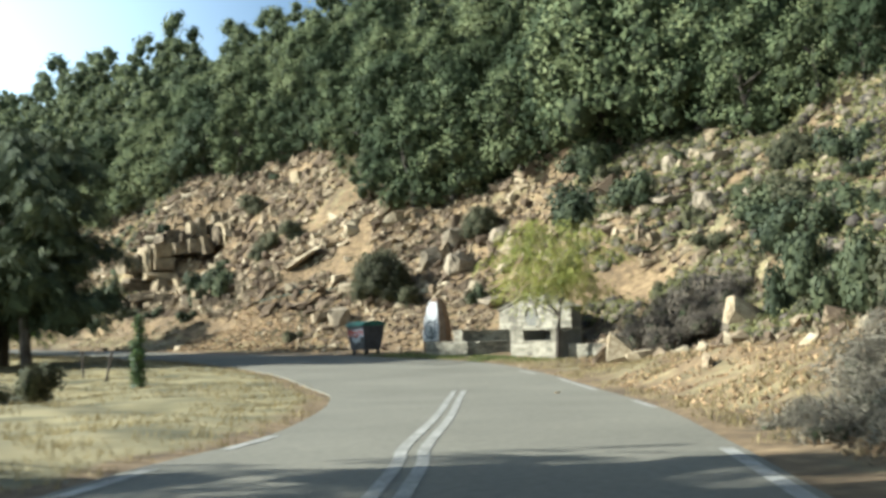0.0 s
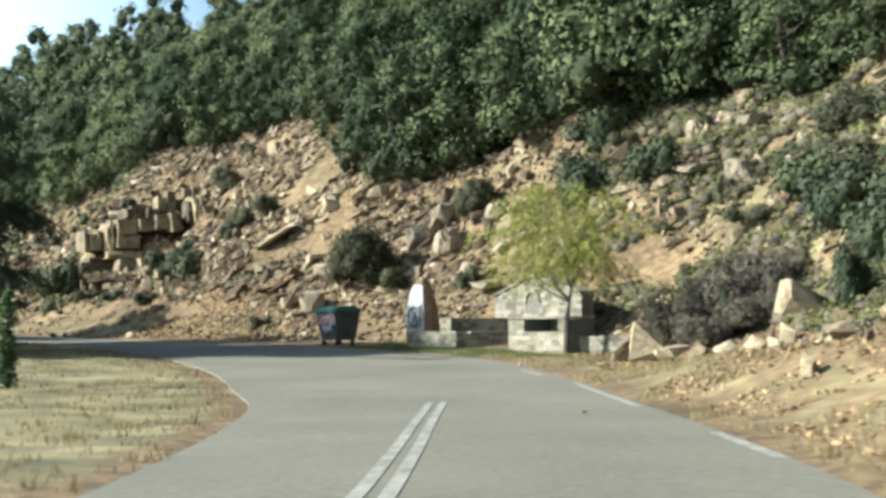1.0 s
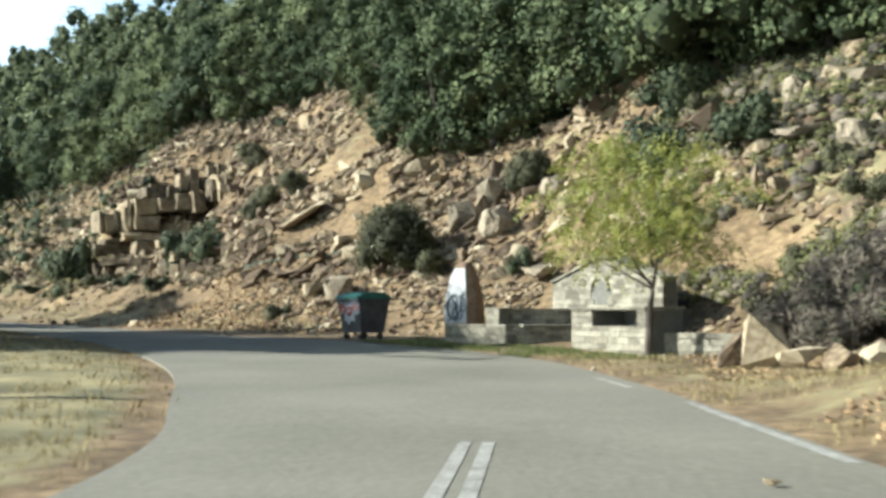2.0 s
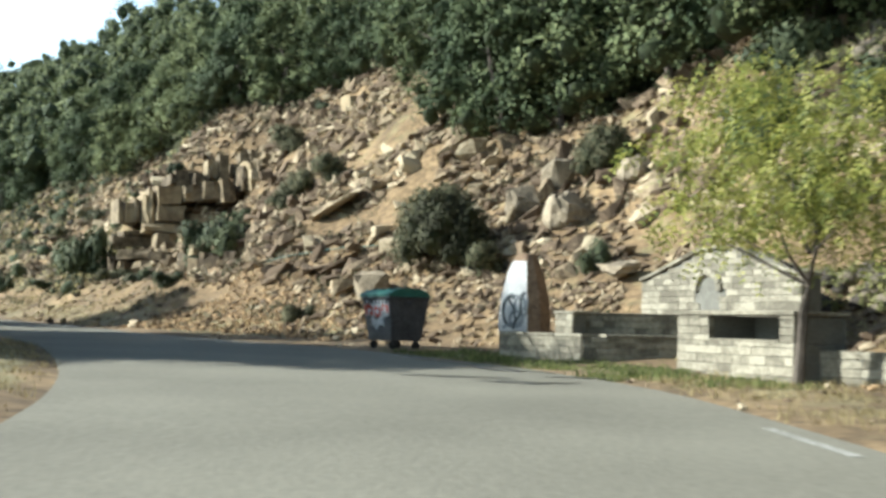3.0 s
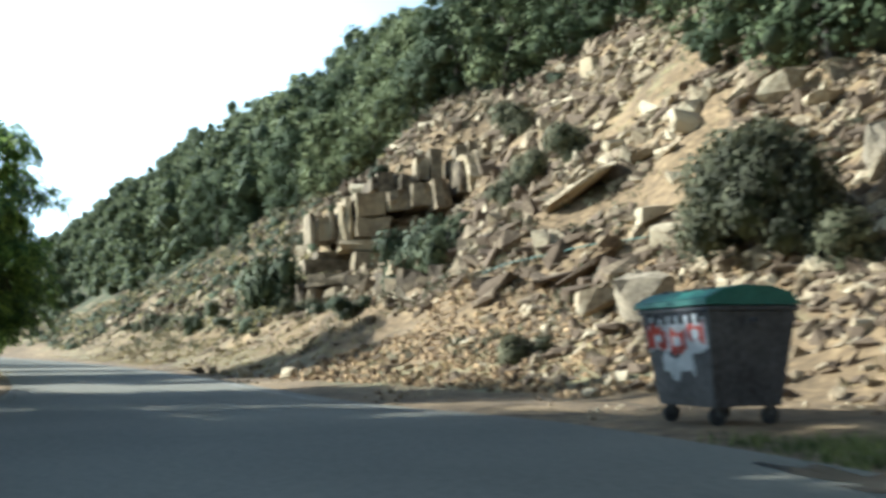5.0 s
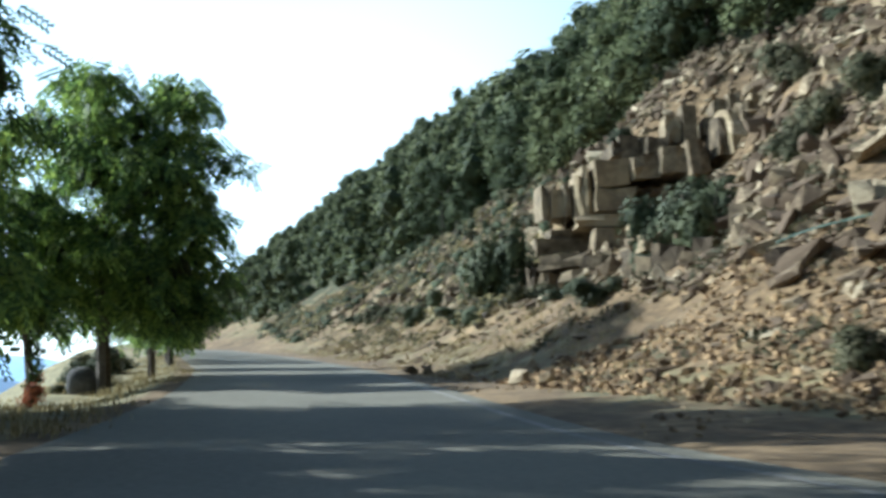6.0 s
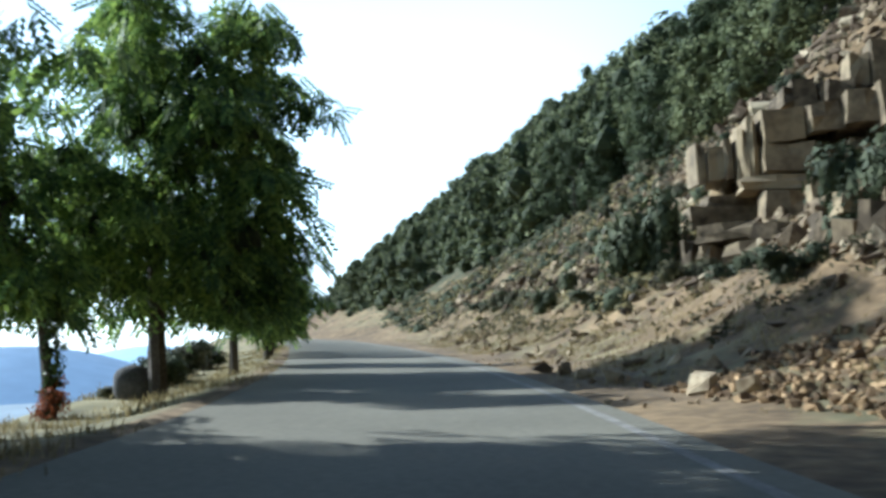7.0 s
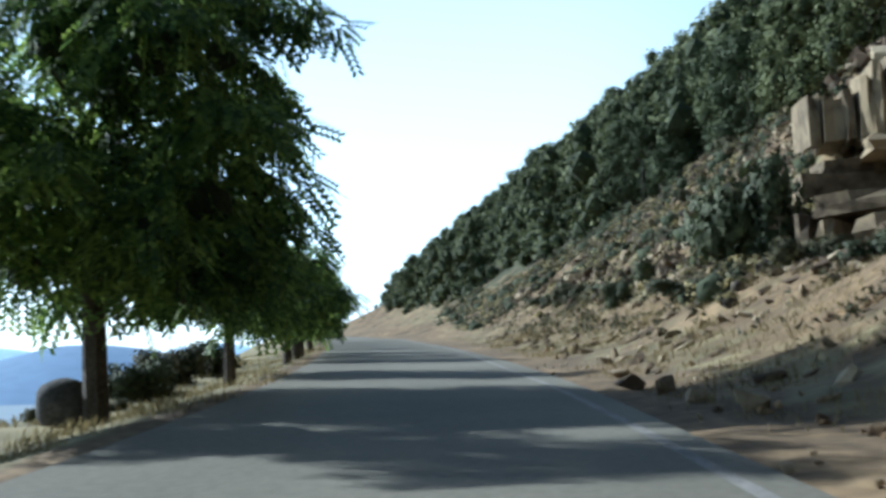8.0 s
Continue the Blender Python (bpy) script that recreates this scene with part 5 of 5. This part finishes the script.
toe = strewn(60000, -70, -4, 44, 104, lambda x, y, d, l, r: (d > -1.2) & (d < 4.5) & (r > 0.8) & (wave(x, y, 2.4, 37) + 0.5 * wave(x, y, 0.9, 38) > -0.05 + 0.5 * (x > -19)))
tufts("toe_grass", "short dry grass on the foot of the slope", toe, 0.10, 7, STRAW, 1.0)
slope = strewn(16000, -60, 16, 18, 104, lambda x, y, d, l, r: (d > 0.3) & (d < treeline(x, y) + 1) & (wave(x, y, 3.5, 34) > 0.0 - 0.3 * (x > 3) - 0.3 * (x < -31)))
tufts("slope_grass", "tufts of dry grass and herbs between the stones", slope, 0.16, 7, STRAW)
herbs = strewn(30000, -130, 16, 18, 165, lambda x, y, d, l, r: (d > 0.8) & (d < treeline(x, y) + 1.5) & (wave(x, y, 4.5, 35) + 0.5 * wave(x, y, 1.5, 36) > 0.15 - 0.6 * (x > 3) - 0.75 * (x < -31)))
clumps = [(x, y, z + 0.08, r) for (x, y, z), r in zip(herbs.tolist(), rng.uniform(0.12, 0.34, len(herbs)))]
v, f = foliage(rng, clumps, len(clumps) * 16, 0.13, spread_out=0.3)
tagged(new("low_scrub", mesh_of("low_scrub", v.tolist(), f.tolist(), SCRUB)), "low grey-green scrub between the stones", "scrub", kind="stuff")



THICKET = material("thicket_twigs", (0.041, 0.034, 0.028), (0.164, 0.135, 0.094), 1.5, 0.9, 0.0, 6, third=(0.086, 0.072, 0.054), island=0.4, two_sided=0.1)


def puffs(name, label, clumps, per, size, mat, core=0.72, share=0.62, inner=None):
    """Low rounded bushes of small leaves over hearts coloured dark for inner shade, all in one mesh."""
    c = np.asarray(clumps, float)
    pick = np.repeat(np.arange(len(c)), per)
    m = len(pick)
    way = rng.normal(size=(m, 3))
    way /= np.linalg.norm(way, axis=1)[:, None]
    way[:, 2] = np.where(way[:, 2] < -0.25, -way[:, 2], way[:, 2])
    at = c[pick, :3] + way * (c[pick, 3] * (1 + 0.16 * rng.normal(size=m).clip(-2, 2)))[:, None] * np.array([1, 1, 0.8])
    face = way + rng.normal(size=(m, 3)) * 0.4
    face /= np.linalg.norm(face, axis=1)[:, None]
    along = np.cross(face, rng.normal(size=(m, 3)))
    along /= np.linalg.norm(along, axis=1)[:, None]
    over = np.cross(face, along)
    long = size * rng.uniform(0.6, 1.4, m)[:, None]
    v = np.stack([at - along * long * 0.4 + over * long * 0.4, at - along * long * 0.4 - over * long * 0.4, at + along * long * 0.6], 1).reshape(-1, 3)
    nrm = np.repeat(way * share + face * (1 - share), 3, 0)
    # the hearts' dark colour is painted shade between the leaves
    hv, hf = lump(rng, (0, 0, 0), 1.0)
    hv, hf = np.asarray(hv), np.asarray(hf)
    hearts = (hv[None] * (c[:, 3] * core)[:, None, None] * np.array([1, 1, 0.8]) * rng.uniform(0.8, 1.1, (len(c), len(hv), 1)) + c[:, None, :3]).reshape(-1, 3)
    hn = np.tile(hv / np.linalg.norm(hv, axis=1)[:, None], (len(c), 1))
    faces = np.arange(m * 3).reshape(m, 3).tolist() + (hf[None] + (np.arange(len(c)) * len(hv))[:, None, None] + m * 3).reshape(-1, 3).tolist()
    me = mesh_of(name, np.vstack([v, hearts]).tolist(), faces, (mat, inner or INNER_SHADE), True)
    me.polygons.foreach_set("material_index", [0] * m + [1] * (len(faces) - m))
    nrm = np.vstack([nrm, hn])
    me.normals_split_custom_set_from_vertices((nrm / np.linalg.norm(nrm, axis=1)[:, None]).tolist())
    return tagged(new(name, me), label, "scrub", kind="stuff")


spots = strewn(5200, 3.0, 20, 22, 60, lambda x, y, d, l, r: (d > 1.2) & (d < treeline(x, y) + 1.5) & (wave(x, y, 3.5, 61) + 0.6 * wave(x, y, 1.4, 62) > -0.1 - 0.05 * (x - 5)))
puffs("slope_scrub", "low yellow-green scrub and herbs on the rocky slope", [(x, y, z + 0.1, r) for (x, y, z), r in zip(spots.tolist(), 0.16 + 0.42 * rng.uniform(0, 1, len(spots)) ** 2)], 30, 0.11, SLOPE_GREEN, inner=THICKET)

# ivy-clad stake and fence stakes on the grass
IVY = material("ivy_leaves", (0.02, 0.04, 0.012), (0.08, 0.12, 0.03), 2.0, 0.5, 0.0, 6, island=0.3, two_sided=0.2)
stake = holder("ivy_post", pose(-8.0, 21.6, height(-8.0, 21.6), 0, 2, 0), "wooden stake overgrown with dark green ivy", "post")
part("stake", tube(bmesh.new(), [(0, 0, -0.2), (0.02, 0, 0.9), (0.0, 0.02, 1.95)], [0.05, 0.045, 0.035], 7), BARK, stake)
piece("ivy", crown_mesh("ivy", rng, [(rng.uniform(-0.06, 0.06), rng.uniform(-0.06, 0.06), 0.1 + 0.125 * k, 0.19 - 0.006 * k) for k in range(14)], 1400, 0.09, IVY, 0.7), stake)
for x, y, t in ((-9.9, 24.2, 12), (-12.0, 27.5, -4)):
    post = holder("fence_stake", pose(x, y, height(x, y), 0, t, 0), "thin weathered wooden fence stake", "post", "fence stakes")
    part("stake", tube(bmesh.new(), [(0, 0, -0.2), (0, 0, 0.85)], [0.04, 0.03], 6), BARK, post)
for x, y, w, t, k in ((-8.6, 17.4, 1.3, 1.1, 1), (-9.4, 15.8, 1.6, 0.9, 0), (-10.4, 18.0, 1.6, 1.1, 2), (-12.5, 20.0, 2.0, 1.2, 1)):
    shrub(x, y, w, t, k)
# dead grey brush on the dirt bank
DRYTWIG = material("dry_twigs", (0.074, 0.067, 0.048), (0.222, 0.196, 0.141), 2.0, 0.9, 0.0, 6, third=(0.141, 0.122, 0.089), island=0.4, two_sided=0.2)
lobes = [(rng.uniform(-0.6, 0.6), rng.uniform(-0.6, 0.6), rng.uniform(0.1, 0.6), rng.uniform(0.3, 0.45)) for _ in range(9)]
BRUSH = crown_mesh("brush", rng, lobes, 3800, 0.20, DRYTWIG, 0.45, spread_out=0.28, slim=0.09)
lobes = [(rng.uniform(-0.6, 0.6), rng.uniform(-0.6, 0.6), rng.uniform(0.1, 0.65), rng.uniform(0.28, 0.42)) for _ in range(14)]
DARKBRUSH = crown_mesh("brush", rng, lobes, 4200, 0.17, THICKET, 0.6, spread_out=0.24, slim=0.16)
for x, y, w, t in ((5.4, 34.2, 2.3, 1.6), (6.6, 34.6, 2.6, 2.0), (7.7, 35.0, 2.4, 1.9), (7.2, 33.6, 2.0, 1.3), (6.0, 33.2, 1.8, 1.1)):
    thing = holder("dry_bush", pose(x, y, rest(x, y, 0.1), 0, 0, x * 90 % 360) @ Matrix.Diagonal((w / 1.8, w / 1.8, t / 1.0, 1)), "dense grey-brown thicket of bare twigs", "shrub", "thicket beside the fountain")
    piece("brushwood", DARKBRUSH, thing)
    piece("stem", STEMS[0], thing)
for x, y, w, t in ((5.3, 4.2, 1.3, 0.6), (6.0, 5.0, 1.5, 0.75), (5.5, 2.6, 1.3, 0.6), (6.7, 6.2, 1.5, 0.7), (5.1, 5.9, 0.8, 0.4)):
    thing = holder("dry_bush", pose(x, y, rest(x, y, 0.1), 0, 0, x * 90 % 360) @ Matrix.Diagonal((w / 1.8, w / 1.8, t / 1.0, 1)), "dead grey twiggy bush on the dirt bank", "shrub", "dry bushes on the bank")
    piece("brushwood", BRUSH, thing)
    piece("stem", STEMS[0], thing)
for x, y, w, t, k in ((-33.6, 56.6, 0.9, 0.4, 1), (-37.6, 60.2, 1.6, 0.9, 3), (-38.8, 61.4, 1.6, 1.0, 2), (-41.4, 63.8, 2.0, 1.2, 1), (-45.0, 67.4, 2.0, 1.2, 3), (-34.9, 58.2, 1.0, 0.4, 1)):
    shrub(x, y, w, t, k)
# trees at the right-hand bank
for x, y, w, t, k in ((9.3, 29.6, 1.5, 1.9, 2), (9.1, 23.0, 2.0, 2.2, 3), (9.9, 26.6, 2.0, 1.6, 1), (10.4, 31.5, 2.2, 2.0, 3), (9.4, 19.0, 2.0, 2.2, 2), (9.0, 15.0, 2.0, 1.6, 0)):
    shrub(x, y, w, t, k)
# boulder and ivy at the roadside trees
DARKROCK = material("dark_rock", (0.03, 0.03, 0.03), (0.09, 0.085, 0.08), 2.0, 0.9, 0.4, 7)
bm = bmesh.new()
bmesh.ops.create_icosphere(bm, subdivisions=3, radius=0.5)
for v in bm.verts:
    v.co *= 1 + 0.13 * math.sin(5 * v.co.x + 1) * math.cos(6 * v.co.y) + 0.10 * math.sin(7 * v.co.z + 3 * v.co.x) + rng.uniform(-0.02, 0.02)
ob = part("boulder", bm, DARKROCK, smooth=True)
ob.matrix_basis = pose(-32.4, 56.3, height(-32.4, 56.3) + 0.28, 0, 8, 40) @ Matrix.Diagonal((0.95, 0.9, 0.8, 1))
tagged(ob, "rounded dark boulder at the foot of a tree", "boulder", "boulders by the road")
RUST = material("rusty_leaves", (0.10, 0.03, 0.015), (0.30, 0.10, 0.04), 2.0, 0.8, 0.0, 6, island=0.4, two_sided=0.3)
dry = holder("dry_creeper", pose(-29.75, 53.0, height(-29.75, 53.0)), "rust-brown withered creeper round a tree's foot", "creeper")
piece("foliage", crown_mesh("creeper", rng, [(rng.uniform(-0.25, 0.25), rng.uniform(-0.25, 0.25), 0.12 + 0.1 * k, 0.22 - 0.02 * k) for k in range(6)], 700, 0.09, RUST, 0.6), dry)
climb = holder("tree_ivy", pose(-29.7, 52.95, height(-29.75, 53.0)), "green ivy climbing a roadside tree trunk", "ivy")
piece("foliage", crown_mesh("ivy", rng, [(rng.uniform(-0.1, 0.1), rng.uniform(-0.1, 0.1), 0.5 + 0.12 * k, 0.13) for k in range(13)], 900, 0.1, IVY, 0.0), climb)

# water hose across the slope
HOSE = material("green_hose", (0.03, 0.08, 0.06), (0.07, 0.14, 0.11), 2.0, 0.5, 0.0, 6)
pts = [(x, y, height(x, y) + 0.16) for x, y in ((-15.6, 60.2), (-14.7, 59.9), (-13.4, 59.4), (-12.2, 59.0), (-10.9, 58.7), (-9.5, 57.9), (-8.4, 56.6))]
part("water_hose", tube(bmesh.new(), [tuple(p) for p in spline(pts, 0.3)], [0.02] * len(spline(pts, 0.3)), 6), HOSE)
tagged(bpy.data.objects["water_hose"], "thin green water hose lying across the rubble", "hose")
# bleached branch below the outcrop
bm = bmesh.new()
tube(bm, [(0, 0, 0.15), (0.8, -0.5, 0.25), (1.9, -1.1, 0.3), (2.8, -1.3, 0.2)], [0.05, 0.045, 0.03, 0.012], 6)
tube(bm, [(0.7, -0.45, 0.24), (0.5, -0.6, 0.6), (0.1, -0.6, 0.95)], [0.03, 0.022, 0.01], 5)
GREYWOOD = material("grey_wood", (0.26, 0.22, 0.17), (0.46, 0.40, 0.32), 3.0, 0.9, 0.2, 6)
limb = part("fallen_branch", bm, GREYWOOD)
limb.matrix_basis = pose(-31.8, 74.4, height(-31.0, 73.8) + 0.05)
tagged(limb, "bleached fallen branch below the rock ledge", "branch")
# loose stones on the road and at its edge
for k, (x, y, s) in enumerate(((2.55, 16.0, 0.12), (-25.6, 61.2, 0.5), (-24.6, 60.6, 0.45), (-22.2, 58.6, 0.4), (-19.2, 56.0, 0.55), (-18.3, 55.6, 0.3), (-27.4, 63.4, 0.4), (-23.4, 59.4, 0.3), (-7.6, 48.2, 0.4), (-9.4, 49.4, 0.35))):
    ob = new("stone", STONES[k % 8])
    z = height(x, y) if k else float(level(beside([x], [y], mid_line)[1])[0]) + 0.02
    ob.matrix_basis = pose(x, y, z + 0.22 * s, 0, 10 * k % 30, 70 * k % 180) @ Matrix.Diagonal((s, s, s, 1))
    tagged(ob, "loose pale stone fallen beside the road" if k else "small dark stone lying on the asphalt", "stone", "loose stones")


# ---------------------------------------------------------------- finer litter
def litter(name, label, count, x0, x1, y0, y1, keep, lo, hi, mat):
    """Small stones in one mesh."""
    protos = [(np.array([v.co for v in me.vertices]), [list(p.vertices) for p in me.polygons]) for me in (STONES[0], STONES[3], STONES[5])]
    spots = strewn(count, x0, x1, y0, y1, keep)
    verts, faces, base = [], [], 0
    for p in spots:
        v, f = protos[int(rng.integers(3))]
        m = np.array(Euler(rng.uniform(-1.2, 1.2, 3)).to_matrix())
        w = (v * rng.uniform(lo, hi) * np.array([1.3, 1, 1])) @ m.T + p + (0, 0, 0.02)
        verts.append(w)
        faces += [[i + base for i in q] for q in f]
        base += len(w)
    tagged(new(name, mesh_of(name, np.concatenate(verts).tolist(), faces, mat)), label, "gravel", kind="stuff")


litter("scree", "fan of small broken ochre stones at the foot of the slope", 15000, -24, -6, 46, 66, lambda x, y, d, l, r: (d > -1.1) & (d < 5.0) & (wave(x, y, 2.2, 41) > -0.5 + 1.6 * np.clip(np.abs(x + 14.5) / 6 - 0.7, 0, 1)), 0.045, 0.15, SCREE)
litter("toe_stones", "scattered stones at the foot of the slope", 3500, -60, 2, 44, 96, lambda x, y, d, l, r: (d > -1.0) & (d < 4.5) & (wave(x, y, 2.2, 45) > 0.2), 0.05, 0.15, SCREE)
litter("bank_stones", "small ochre stones in the dirt bank", 6500, 3, 9, 2, 34, lambda x, y, d, l, r: (r > 0.6) & (d < 1.5) & (wave(x, y, 1.6, 42) > -0.35), 0.02, 0.085, SCREE)
litter("verge_gravel", "gravel along the edge of the asphalt", 5000, -34, 3, 28, 70, lambda x, y, d, l, r: (r > 0.05) & (d < 0) & (wave(x, y, 1.6, 43) > 0.0), 0.03, 0.09, ROCK)

far_scrub = strewn(52000, -150, -29, 62, 185, lambda x, y, d, l, r: (d > np.where(x < -55, 0.6, 2.2)) & (d < treeline(x, y) + 2) & (wave(x, y, 5, 51) + 0.7 * wave(x, y, 2, 52) > 0.42 - 0.34 * (d > 4) - 0.3 * (x < -60) - 0.3 * (d > treeline(x, y) - 3)))
half = len(far_scrub) // 4
sizes = 0.16 + 0.60 * rng.uniform(0, 1, len(far_scrub)) ** 2.2
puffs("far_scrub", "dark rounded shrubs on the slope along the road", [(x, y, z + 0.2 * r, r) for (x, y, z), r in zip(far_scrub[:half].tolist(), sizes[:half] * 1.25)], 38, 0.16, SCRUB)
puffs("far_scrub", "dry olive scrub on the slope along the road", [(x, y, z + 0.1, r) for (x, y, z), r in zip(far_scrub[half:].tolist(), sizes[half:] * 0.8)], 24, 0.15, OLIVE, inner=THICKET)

# damp ground and green growth before the fountain
WET = material("wet_asphalt", (0.018, 0.020, 0.018), (0.044, 0.046, 0.041), 1.2, 0.35, 0.15, 14, spec=0.5)


def stain(cx, cy, long, wide, turn, seed):
    bm = bmesh.new()
    n = 44
    pts = []
    for k in range(n):
        a = 2 * math.pi * k / n
        w = 1 + 0.6 * float(wave([math.cos(a) * 3], [math.sin(a) * 3], 1.3, seed)[0]) + 0.35 * float(wave([math.cos(a) * 9], [math.sin(a) * 9], 1.3, seed + 1)[0])
        x, y = long * w * math.cos(a), wide * w * math.sin(a)
        c, s_ = math.cos(radians(turn)), math.sin(radians(turn))
        pts.append((cx + x * c - y * s_, cy + x * s_ + y * c))
    z = level(beside([p[0] for p in pts], [p[1] for p in pts], mid_line)[1]) + 0.018
    mid = bm.verts.new((cx, cy, float(np.mean(z))))
    ring_v = [bm.verts.new((p[0], p[1], float(q))) for p, q in zip(pts, z)]
    for k in range(n):
        bm.faces.new((mid, ring_v[k], ring_v[(k + 1) % n]))
    ob = part("damp_patch", bm, WET)
    tagged(ob, "dark damp patch on the asphalt below the fountain", "puddle", kind="structure")


for k, (x, y, a, b, t) in enumerate(((-2.75, 33.5, 0.75, 0.14, 8), (-1.55, 32.8, 0.75, 0.19, 10), (-0.95, 34.4, 0.75, 0.16, 8), (-4.3, 38.9, 1.3, 0.35, 125), (-2.4, 35.9, 0.9, 0.25, 140))):
    stain(x, y, a, b, t, 60 + 2 * k)
GREEN = material("green_grass", (0.05, 0.07, 0.02), (0.20, 0.21, 0.07), 1.0, 0.8, 0.0, 6, third=(0.12, 0.14, 0.045), island=0.4, two_sided=0.3)
damp = strewn(4000, -6, 3.5, 33, 42, lambda x, y, d, l, r: (r > 0.1) & (r < 2.4) & (wave(x, y, 1.2, 44) > -0.2))
tufts("green_grass", "short green grass at the foot of the fountain walls", damp, 0.11, 8, GREEN)
